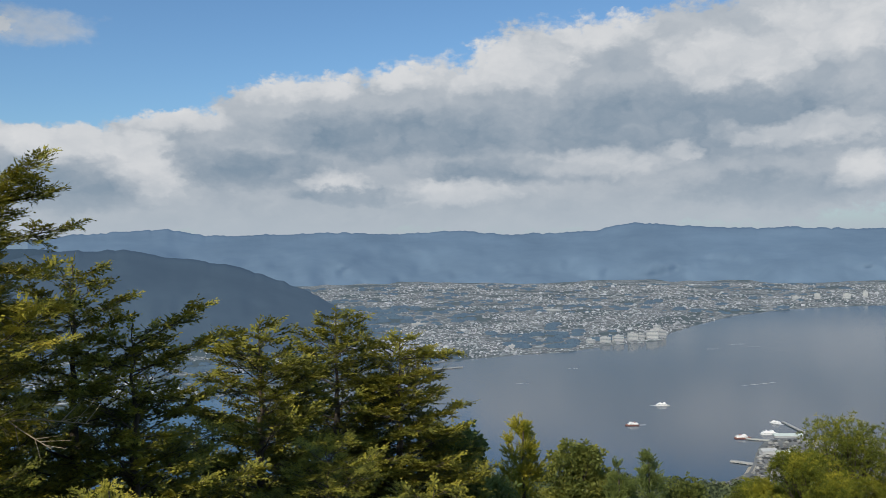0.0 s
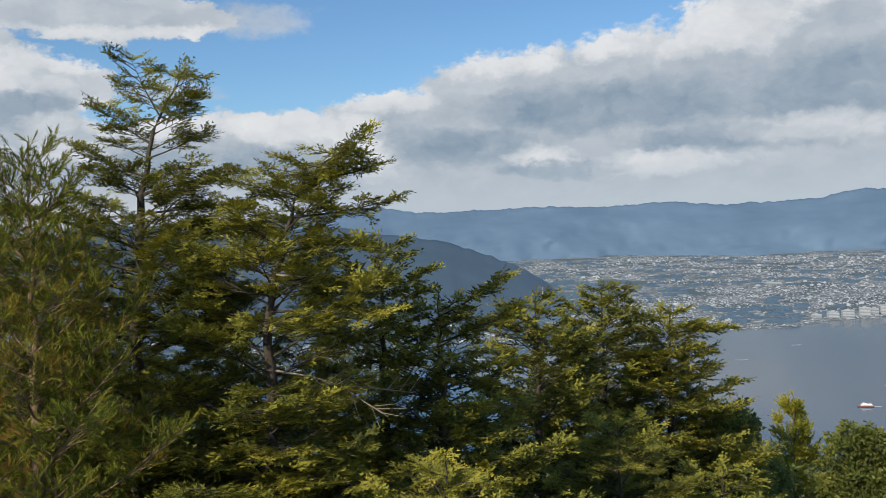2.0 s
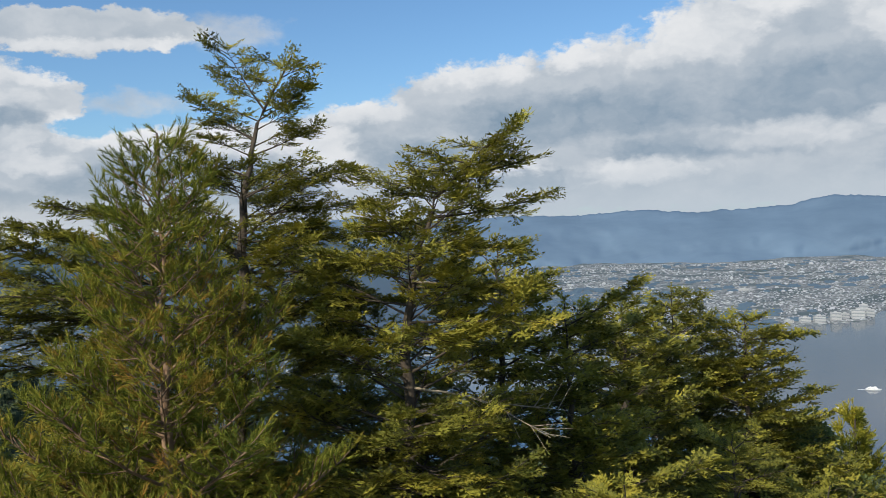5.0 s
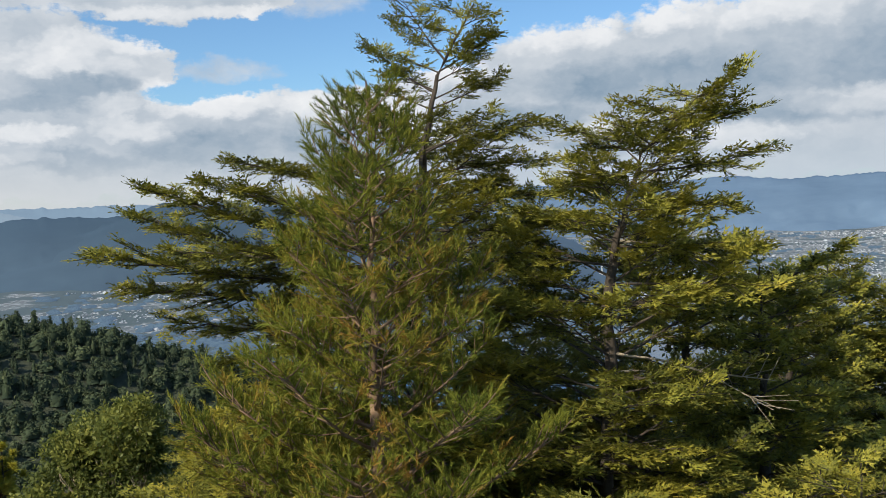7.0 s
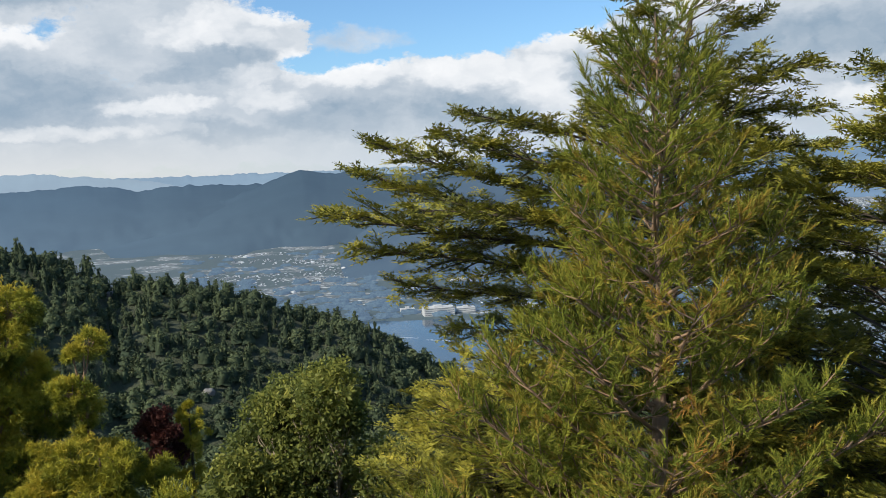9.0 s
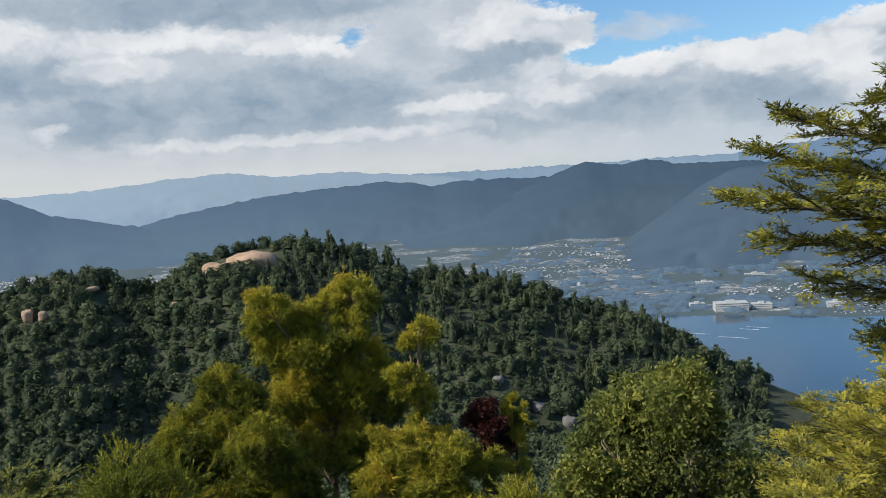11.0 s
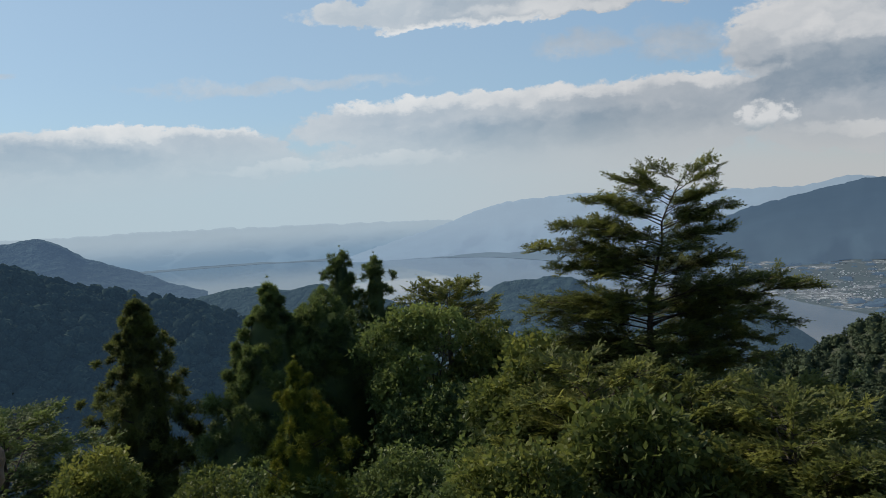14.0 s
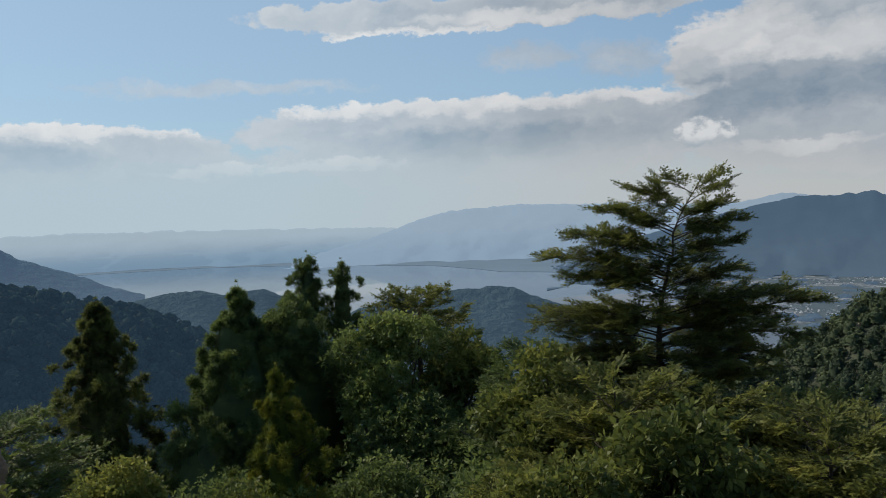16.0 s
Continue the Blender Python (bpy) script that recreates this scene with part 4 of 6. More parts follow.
def spire(name, label, x, y, top, girth, depth, seed, mat, kinds, tint=0.3, size=0.34, count=1500, shape=0.75, lumps=0.35, round_top=0.0, open_=0.35, category="tree", clump=1.0):
    """A tree whose foliage stands in upright clumps round the trunk: a cone, a column or a lumpy mass."""
    r = np.random.default_rng(seed)
    base_z = foot(x, y)
    root = tagged(new(name), label, category)
    root.location = (x, y, base_z)
    h = top - base_z
    line = np.stack([np.cumsum(r.normal(0, 0.01, 16)), np.cumsum(r.normal(0, 0.01, 16)), np.linspace(0, h * 0.985, 16)], -1)
    part("trunk", mesh_np("trunk", *tube(line, (0.016 * h + 0.02) * np.linspace(1, 0.08, 16), 7), M_BARK, smooth=True), root)
    sprays = Sprays()
    wood = []
    per = int(26 * clump ** 1.5)
    n_lump = int(count / per)
    for _ in range(n_lump):
        s = 1 - r.uniform(0, 1) ** (0.52 if round_top == 0 else 0.75)     # 0 bottom of the crown, 1 top
        if r.uniform() < 0.35:
            s = r.uniform(0.45, 1.0)
        reach = girth * ((1 - s) ** shape if round_top == 0 else (1 - s ** (2 + 2 * round_top)) ** 0.5) + 0.06
        a = r.uniform(0, 2 * np.pi)
        rad = reach * r.uniform(open_, 1.0) * r.uniform(1 - lumps, 1.0 + lumps * 0.5)
        out = np.array([math.cos(a), math.sin(a), 0])
        c = out * rad + Z * (h - depth + depth * s * 0.97)
        if r.uniform() < 0.3:
            b = np.array([0, 0, max(0.3, c[2] - rad * r.uniform(0.3, 0.7))])
            mid = (b + c) / 2 - Z * 0.05 * rad
            wood.append(tube(np.stack([b, mid, c]), np.array([1, 0.6, 0.3]) * (0.010 + 0.012 * rad), 4))
        lump = r.uniform(0.6, 1.2) * size * 0.9 * clump * (1.0 if round_top else 0.22 + 0.78 * min(1.0, 2.2 * (1 - s)))
        tone = r.normal(tint, 0.12)
        for _ in range(per):
            q = r.normal(0, 1, 3)
            q = q / np.linalg.norm(q) * r.uniform(0.2, 1.0)
            at = c + q * lump * np.array([1.0, 1.0, 1.1])
            way = unit(q * 0.8 + out * 0.35 + Z * 0.65 + r.normal(0, 0.2, 3))
            # painted depth shading: tops and outer sides of lumps tinted lighter
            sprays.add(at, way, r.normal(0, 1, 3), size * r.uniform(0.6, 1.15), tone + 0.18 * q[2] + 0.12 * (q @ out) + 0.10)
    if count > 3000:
        # a solid core added to fill the dense crown, its shade painted dark
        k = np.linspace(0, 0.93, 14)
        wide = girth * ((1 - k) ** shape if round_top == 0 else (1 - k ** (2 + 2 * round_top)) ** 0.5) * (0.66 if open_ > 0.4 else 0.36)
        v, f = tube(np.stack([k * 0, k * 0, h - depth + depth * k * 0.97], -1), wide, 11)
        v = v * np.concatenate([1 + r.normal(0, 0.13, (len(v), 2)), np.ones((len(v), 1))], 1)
        part("shade_core", mesh_np("shade_core", v, f, mat, np.clip(r.normal(0.05, 0.06, len(f)), 0, 1)), root, "added solid core of the crown with painted shade")
    for q in np.linspace(0.9, 1.0, 6):
        for _ in range(3):
            sprays.add(Z * h * q, unit(r.normal(0, 0.5, 3) + Z), r.normal(0, 1, 3), size * 0.6, tint + 0.3)
    for v, f in wood:
        part("limb", mesh_np("limb", v, f, M_BARK), root)
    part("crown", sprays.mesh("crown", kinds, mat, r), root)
    return root


def broad(name, label, x, y, top, girth, height, seed, mat=None, tint=0.35, size=0.26, count=2600, lobes=9, category="tree", kinds=None, bark_mat=None):
    """A broadleaved tree or bush: a forked stem and a crown of uneven lobes of leaves."""
    r = np.random.default_rng(seed)
    base_z = foot(x, y)
    root = tagged(new(name), label, category)
    root.location = (x, y, base_z)
    h = top - base_z
    stem_top = np.array([0, 0, max(0.4, h - height * 0.75)])
    part("trunk", mesh_np("trunk", *tube(np.stack([np.zeros(3), stem_top * 0.5 + r.normal(0, 0.06, 3), stem_top]), np.array([1.3, 1, 0.8]) * (0.012 * h + 0.02), 7), M_BARK, smooth=True), root)
    sprays, wood = Sprays(), []
    for k in range(lobes):
        a, s = k * 2.4 + r.uniform(-0.3, 0.3), (k + 0.5) / lobes
        lift = r.uniform(0.15, 1.0) if k else 1.0
        rad = girth * math.sqrt(s) * (1.05 - 0.55 * lift) if k else 0.0
        lobe = girth * r.uniform(0.36, 0.56) * (9 / lobes) ** 0.42
        c = np.array([math.cos(a) * rad, math.sin(a) * rad, h - lobe * 0.9 - (1 - lift) * height * 0.75])
        mid = (stem_top + c) / 2 + r.normal(0, 0.08, 3)
        wood.append(tube(np.stack([stem_top, mid, c]), np.array([1, 0.6, 0.25]) * (0.012 + 0.010 * h * 0.4), 5))
        for _ in range(6):
            e = c + unit(r.normal(0, 1, 3) + Z * 0.3) * lobe * 0.8
            wood.append(tube(np.stack([mid, (mid + e) / 2 + r.normal(0, 0.05, 3), e]), np.array([0.018, 0.011, 0.005]), 3))
        tone = r.normal(tint, 0.08)
        for _ in range(int(count / lobes)):
            q = unit(r.normal(0, 1, 3) + Z * 0.25)
            bumpy = 1 + 0.22 * math.sin(q[0] * 7 + k) * math.sin(q[1] * 8 + 2 * k) + 0.15 * math.sin(q[2] * 9 + k)
            at = c + q * lobe * bumpy * r.uniform(0.62, 1.05) * np.array([1, 1, 0.85])
            # light from above painted into the tint: lobe tops lighter
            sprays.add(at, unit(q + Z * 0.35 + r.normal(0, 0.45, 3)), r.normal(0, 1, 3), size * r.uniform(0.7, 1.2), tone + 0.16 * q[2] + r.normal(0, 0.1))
    part("branchwork", mesh_np("branchwork", *join(wood), bark_mat or M_BARK), root)
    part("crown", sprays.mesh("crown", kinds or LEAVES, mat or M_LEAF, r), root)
    return root


# ---- trees below the path, towards the hill ----
YG = "yellow-green cedar with golden upright clumps of needles"


def clumped(name, label, x, y, top, lobes, seed, mat, kinds, tint, size, dense, across):
    """A tree whose needles stand in separate bushy lobes on upturned limbs; lobes: across, below the top, radius."""
    r = np.random.default_rng(seed)
    base_z = foot(x, y)
    root = tagged(new(name), label, "tree")
    root.location = (x, y, base_z)
    h = top - base_z
    line = np.stack([np.cumsum(r.normal(0, 0.02, 12)), np.cumsum(r.normal(0, 0.02, 12)), np.linspace(0, h * 0.95, 12)], -1)
    part("trunk", mesh_np("trunk", *tube(line, (0.010 * h + 0.02) * np.linspace(1, 0.15, 12), 7), M_TAN, smooth=True), root)
    sprays = Sprays()
    side, deep = heading(across), heading(across + 90)
    for dx, down, rad in lobes:
        c = side * dx + deep * r.uniform(-0.7, 0.7) * (0.3 + abs(dx)) + Z * (h - down)
        start = np.array([0, 0, max(0.2, h - down - 0.5 - abs(dx) * 0.9)])
        mid = start * 0.45 + c * 0.55 - Z * 0.15
        wood = [tube(np.stack([start, mid, c]), np.array([0.035, 0.022, 0.010]), 5)]
        tone = r.normal(tint, 0.10)
        for k in range(max(6, int(dense * (rad / 0.5) ** 2 / 38))):
            q = unit(r.normal(0, 1, 3) + Z * 0.15)
            e = c + q * rad * r.uniform(0.55, 1.0) * np.array([1, 1, 0.9])
            wood.append(tube(np.stack([mid * 0.3 + c * 0.7, c * 0.5 + e * 0.5 - Z * 0.03, e]), np.array([0.010, 0.007, 0.004]), 3))
            # bright tops and dark undersides of the lobes, painted into the tint
            shade = r.normal(tone, 0.13) + 0.16 * q[2]
            for _ in range(38):
                g = r.normal(0, 0.10 * rad + 0.025, 3)
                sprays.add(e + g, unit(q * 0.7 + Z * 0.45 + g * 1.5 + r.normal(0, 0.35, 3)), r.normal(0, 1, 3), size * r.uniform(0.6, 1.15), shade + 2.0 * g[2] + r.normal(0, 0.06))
        part("limb", mesh_np("limb", *join(wood), M_TAN), root)
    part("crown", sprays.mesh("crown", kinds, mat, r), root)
    return root


clumped("cedar_tree", YG, -19.1, 11.4, 158.0, [(-0.85, 0.30, 0.36), (-1.05, 0.62, 0.26), (0.60, 0.30, 0.43), (0.15, 0.42, 0.31), (-0.35, 0.78, 0.43), (0.50, 0.86, 0.41), (-0.85, 1.10, 0.41), (-0.15, 1.40, 0.53),
        (0.65, 1.55, 0.50), (-0.55, 1.9, 0.53), (0.35, 2.1, 0.62), (1.0, 2.3, 0.47), (-0.9, 2.5, 0.52), (0.0, 2.9, 0.69), (0.9, 3.2, 0.60)], 51, M_GOLD, TUFT, 0.50, 0.125, 1500, 37)
clumped("cedar_tree", "slim golden cedar with separate tufts on bare stems", -17.3, 12.0, 157.4, [(0.12, 0.30, 0.26), (-0.12, 0.42, 0.17), (-0.15, 1.05, 0.33), (0.05, 1.45, 0.24), (-0.05, 1.95, 0.22), (0.3, 2.4, 0.34)], 53, M_GOLD, TUFT, 0.60, 0.125, 1500, 37)
clumped("cedar_tree", "green cedar with a pointed top and bronze lower shoots", -19.35, 9.4, 156.95, [(0.0, 0.35, 0.34), (-0.35, 0.75, 0.39), (0.35, 0.80, 0.43), (-0.75, 1.35, 0.52), (0.05, 1.40, 0.53), (0.85, 1.35, 0.53), (-1.2, 1.8, 0.52), (-0.4, 2.1, 0.60), (0.6, 2.1, 0.65),
        (-1.5, 2.5, 0.52), (1.2, 2.3, 0.52), (0.0, 2.8, 0.69)], 54, M_GOLD, TUFT, 0.26, 0.125, 1500, 33)
clumped("cedar_tree", "low yellow-green cedar with loose tufts", -16.1, 11.1, 155.8, [(-0.4, 0.35, 0.34), (0.35, 0.45, 0.36), (0.9, 0.9, 0.34), (-0.9, 0.9, 0.43), (0.0, 1.0, 0.52), (0.6, 1.5, 0.52), (-0.5, 1.7, 0.52)], 57, M_GOLD, TUFT, 0.34, 0.125, 1500, 40)
broad("cedar_tree", "green cedar with yellowing lower shoots", -16.6, 6.2, 156.7, 1.0, 2.4, 55, M_GOLD, 0.30, 0.20, 3000, 14, kinds=PLUME_LIGHT)
broad("cedar_tree", "low green cedar among taller ones", -15.5, 4.9, 156.4, 0.9, 2.0, 56, M_GOLD, 0.25, 0.20, 2400, 12, kinds=PLUME_LIGHT)
broad("cedar_tree", "small yellow cedar on the slope", -13.3, 9.8, 155.8, 0.85, 2.0, 58, M_GOLD, 0.42, 0.20, 2000, 12, kinds=PLUME_LIGHT)
broad("broadleaf_tree", "glossy evergreen broadleaf with visible pale stems", -12.5, 11.3, 156.95, 0.85, 2.6, 61, tint=0.42, size=0.13, count=5200, lobes=16, bark_mat=M_PALE)
broad("broadleaf_tree", "glossy evergreen broadleaf beside a fir", -11.6, 11.1, 157.3, 0.95, 2.6, 62, tint=0.46, size=0.13, count=4200, lobes=14, bark_mat=M_PALE)
broad("broadleaf_tree", "yellowing broadleaf bush on the slope", -12.3, 9.9, 156.3, 0.9, 2.0, 63, tint=0.6, size=0.14, count=3400)
broad("maple_bush", "dark red autumn maple below the yellow trees", -17.26, 13.72, 155.55, 0.46, 1.9, 64, M_RED, 0.15, 0.12, 1800, 14)
spire("cedar_tree", "small golden treetop beside a red maple", -17.04, 14.3, 155.55, 0.42, 1.6, 65, M_GOLD, TUFT, 0.6, 0.12, 1600, 0.4, 0.5)
fir(-8.4, 6.7, 157.2, 1.3, 66, 34, 2.6, 0.26, o=SOFT, kinds=FROND)
fir(-8.6, 11.0, 158.0, 1.3, 68, 30, 3.4, 0.40, o=LOOSE)
for k, (x, y, top) in enumerate([(-17.1, 0.6, 157.5), (-20.1, 1.4, 157.1), (-20.0, 2.7, 157.0), (-17.8, 3.8, 156.8), (-17.4, 5.1, 156.4), (-19.0, 0.0, 157.6), (-20.9, -0.9, 157.7), (-18.0, 2.4, 157.2), (-16.6, 3.2, 156.9)]):
    if k % 3 == 0:
        broad("bush", "light green bushy crown below the path", x, y, top, 1.2, 2.2, 70 + k, tint=0.40, size=0.20, count=2300, category="bush")
    else:
        fir(x, y, top, 1.7, 70 + k, 26, 2.4, 0.34, o=dict(LOOSE, spray=0.24), mat=M_PINE, label="dull green fir with soft drooping sprays", power=0.55)

# ---- the lone pine ----
rng = np.random.default_rng(80)
# height on the trunk, compass angle, length, rise, lift: to one side, then to the other
PINE_MAIN = [(159.75, 100, 0.42, 0.45, 0.1), (159.70, 285, 0.50, 0.35, 0.1), (159.55, 95, 0.60, 0.40, 0), (159.45, 275, 0.85, 0.35, 0.05), (159.25, 98, 0.75, 0.25, 0.05),
             (159.15, 280, 1.25, 0.22, 0.05), (159.0, 100, 1.15, 0.15, 0.03), (158.8, 285, 1.75, 0.12, 0.05), (158.7, 92, 1.1, 0.10, 0.05), (158.5, 276, 2.0, 0.10, 0.02),
             (158.2, 284, 1.6, 0.10, 0.0), (158.2, 105, 1.4, 0.08, 0.05), (157.8, 98, 2.2, 0.0, 0.10), (157.6, 103, 2.8, 0.0, 0.08), (157.7, 280, 1.9, 0.05, 0.0), (157.5, 272, 2.0, 0.05, 0.0),
             (157.35, 95, 2.3, 0.0, -0.03), (157.1, 282, 1.7, 0.0, 0), (157.0, 95, 1.9, 0, 0), (156.8, 270, 1.9, 0.05, 0), (156.6, 105, 1.8, 0.0, 0), (156.4, 285, 1.7, 0, 0)]
PINE_MAIN = [(z + 0.38 - 0.10 * length, deg, length, rise + 0.30, lift - 0.22) for z, deg, length, rise, lift in PINE_MAIN]
PINE_LIMBS = list(PINE_MAIN)
for z, deg, length, rise, lift in PINE_MAIN[3:]:
    PINE_LIMBS.append((z - 0.07, deg + rng.uniform(14, 30), length * rng.uniform(0.6, 0.85), rise + rng.uniform(-0.05, 0.05), lift))
    PINE_LIMBS.append((z + 0.05, deg - rng.uniform(14, 30), length * rng.uniform(0.6, 0.85), rise + rng.uniform(-0.05, 0.05), lift))
PINE_LIMBS += [(158.9, 20, 0.9, 0.15, 0), (158.6, 190, 1.0, 0.1, 0), (158.1, 340, 1.2, 0.1, 0), (157.8, 160, 1.3, 0.05, 0), (157.3, 30, 1.3, 0, 0), (157.2, 200, 1.3, 0, 0), (156.8, 330, 1.4, 0, 0), (156.7, 150, 1.4, 0, 0)]
PINE_LIMBS += [(158.75, 352, 0.8, 0.2, 0), (158.3, 18, 1.0, 0.15, 0), (157.9, 345, 1.1, 0.12, 0), (157.55, 25, 1.1, 0.1, 0), (157.2, 352, 1.2, 0.1, 0), (156.9, 12, 1.3, 0.08, 0), (156.5, 340, 1.4, 0.05, 0), (156.4, 22, 1.4, 0.05, 0)]
PINE_STYLE = dict(FIR, gap=0.060, spray_gap=0.054, spray=0.185, bare=0.16, sub=0.32, sub_min=0.22, sub_max=0.55, sub_rise=0.08, sub_lift=0.0, thick=0.006, thickness=0.2)
tree("pine_tree", "tall open pine with flat dark needle pads", [(-22.2, 1.25, foot(-22.2, 1.25)), (-22.2, 1.2, 156.6), (-22.2, 0.95, 157.4), (-22.25, 1.0, 158.1), (-22.25, 1.22, 158.9), (-22.22, 1.32, 159.6), (-22.2, 1.72, 160.22)],
     0.050, PINE_LIMBS, PINE_STYLE, FROND, M_PINE, 81, 0.18)
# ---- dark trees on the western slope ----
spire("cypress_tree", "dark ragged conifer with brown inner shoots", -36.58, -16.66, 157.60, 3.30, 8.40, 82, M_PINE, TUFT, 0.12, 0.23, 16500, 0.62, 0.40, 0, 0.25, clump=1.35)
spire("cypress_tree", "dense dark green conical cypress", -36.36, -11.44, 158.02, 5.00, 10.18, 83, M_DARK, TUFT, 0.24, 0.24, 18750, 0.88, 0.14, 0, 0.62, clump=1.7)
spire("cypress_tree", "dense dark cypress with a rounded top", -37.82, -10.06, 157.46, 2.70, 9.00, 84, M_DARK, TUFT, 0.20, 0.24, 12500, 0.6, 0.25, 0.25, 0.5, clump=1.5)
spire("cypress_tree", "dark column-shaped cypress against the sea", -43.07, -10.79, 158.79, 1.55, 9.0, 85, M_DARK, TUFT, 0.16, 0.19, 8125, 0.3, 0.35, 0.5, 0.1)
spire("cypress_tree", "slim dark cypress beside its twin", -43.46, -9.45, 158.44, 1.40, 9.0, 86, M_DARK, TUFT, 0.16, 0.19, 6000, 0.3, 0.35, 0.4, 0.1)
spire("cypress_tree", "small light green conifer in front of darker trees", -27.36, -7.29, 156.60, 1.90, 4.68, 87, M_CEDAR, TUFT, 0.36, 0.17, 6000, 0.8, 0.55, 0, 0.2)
fir(-40.42, -5.80, 157.16, 3.40, 88, 40, 5.44, 0.30, o=dict(PINE_STYLE, spray=0.30, gap=0.09, spray_gap=0.08), mat=M_PINE, label="layered dark pine behind a broadleaf crown", power=0.5)
broad("broadleaf_tree", "broadleaf crown with pale glossy leaves", -36.8, -6.5, 156.6, 2.5, 9.0, 89, M_DARK, 0.55, 0.30, 5200, 20)
broad("broadleaf_tree", "dull yellow-green rounded crown", -37.60, -3.85, 155.89, 1.53, 3.74, 90, tint=0.3, size=0.32, count=1600)
fir(-19.6, -9.4, 156.85, 1.8, 79, 30, 2.2, 0.22, o=LOOSE, mat=M_DARK, label="pale feathery fir behind a boulder", power=0.5)
fir(-32.65, -1.40, 156.05, 2.55, 91, 34, 4.20, 0.22, o=dict(LOOSE, spray=0.32, gap=0.10, spray_gap=0.10), mat=M_DARK, label="dark shaded fir with layered branches", power=0.5)
fir(-34.30, 0.70, 155.60, 2.70, 92, 34, 4.20, 0.22, o=dict(LOOSE, spray=0.32, gap=0.10, spray_gap=0.10), mat=M_DARK, label="dark shaded fir with layered branches", power=0.5)
broad("bush", "pale-leaved bush below the pine", -16.2, -0.6, 157.2, 1.0, 2.0, 93, tint=0.5, size=0.15, count=2600, category="bush")
broad("bush", "low dark bush in shade", -15.6, -1.9, 156.7, 1.0, 2.0, 94, M_DARK, 0.4, 0.18, 2000, category="bush")
broad("bush", "yellow-green broadleaf bush below the path", -16.3, -4.2, 157.0, 0.95, 1.9, 95, tint=0.40, size=0.11, count=4200, lobes=14, category="bush")
broad("bush", "yellow-green broadleaf bush beside a boulder", -15.9, -5.3, 157.35, 0.8, 1.6, 96, tint=0.42, size=0.11, count=4000, lobes=14, category="bush")
broad("bush", "low yellow-green bush in front of the boulder", -14.5, -5.95, 157.45, 0.62, 1.5, 100, tint=0.42, size=0.11, count=3200, lobes=12, category="bush")
broad("bush", "dark green bush behind the yellow ones", -28.60, -9.20, 153.56, 2.08, 4.16, 97, M_DARK, 0.4, 0.22, 2200, category="bush")
broad("bush", "dark shaded bush between the cypresses", -29.40, -5.36, 153.56, 2.24, 4.48, 98, M_DARK, 0.25, 0.22, 2200, category="bush")
broad("bush", "dark shaded bush under the pine", -20.6, -1.9, 156.0, 1.4, 2.6, 99, M_DARK, 0.3, 0.22, 2200, category="bush")

for k, (az, r, top, girth) in enumerate([(97, 22, 154.6, 1.9), (103, 26, 153.7, 2.3), (108, 24, 153.6, 2.1), (113, 27, 153.0, 2.4), (118, 25, 153.2, 2.0), (124, 28, 152.6, 2.4), (90, 27, 153.9, 2.2), (100, 31, 154.4, 2.6)]):
    p = spot(az, r)
    broad("bush", "dark shaded evergreen crown on the slope", p.x, p.y, top, girth, 4.5, 140 + k, M_DARK, 0.22, 0.26, 2600, 14, category="bush")

# ---- trees below the start of the walk ----
spire("cedar_tree", "bright green young cedar above the water", 1.8, 20.8, 155.85, 0.75, 3.2, 102, M_GOLD, PLUME_LIGHT, 0.42, 0.28, 1300, 0.7, 0.4)
broad("broadleaf_tree", "brownish broadleaf bush going to seed", 2.85, 19.9, 155.4, 0.85, 2.4, 103, tint=0.62, size=0.18, count=2200)
broad("broadleaf_tree", "dark green broadleaf beside the firs", 0.35, 18.2, 156.1, 1.05, 3.0, 104, M_DARK, 0.5, 0.2, 2600)
spire("fir_tree", "thin spiky fir tip above the bushes", 3.6, 18.7, 155.35, 0.40, 2.0, 105, M_DARK, PLUME_LIGHT, 0.45, 0.2, 500, 0.8, 0.5)
spire("fir_tree", "small pointed dark green fir", 4.4, 19.1, 155.4, 0.75, 2.4, 106, M_DARK, PLUME_LIGHT, 0.45, 0.22, 1100, 0.85, 0.4)
broad("broadleaf_tree", "low olive bush between small firs", 3.5, 19.9, 154.8, 0.9, 2.0, 107, tint=0.45, size=0.18, count=1800)
broad("broadleaf_tree", "low olive bush on the slope", 5.6, 20.5, 154.4, 0.9, 2.0, 108, tint=0.4, size=0.18, count=1500)
for k, (x, y, top, girth) in enumerate([(14.5, 31.8, 153.6, 2.6), (12.2, 29.8, 152.9, 1.9), (16.2, 29.0, 153.9, 2.6), (11.6, 32.4, 151.2, 1.5)]):
    broad("broadleaf_tree", "dense sunlit yellow-green treetop with rusty patches", x, y, top, girth, girth * 2.0, 110 + k, M_GOLD, 0.20, 0.17, 6500, 26, kinds=TUFT)


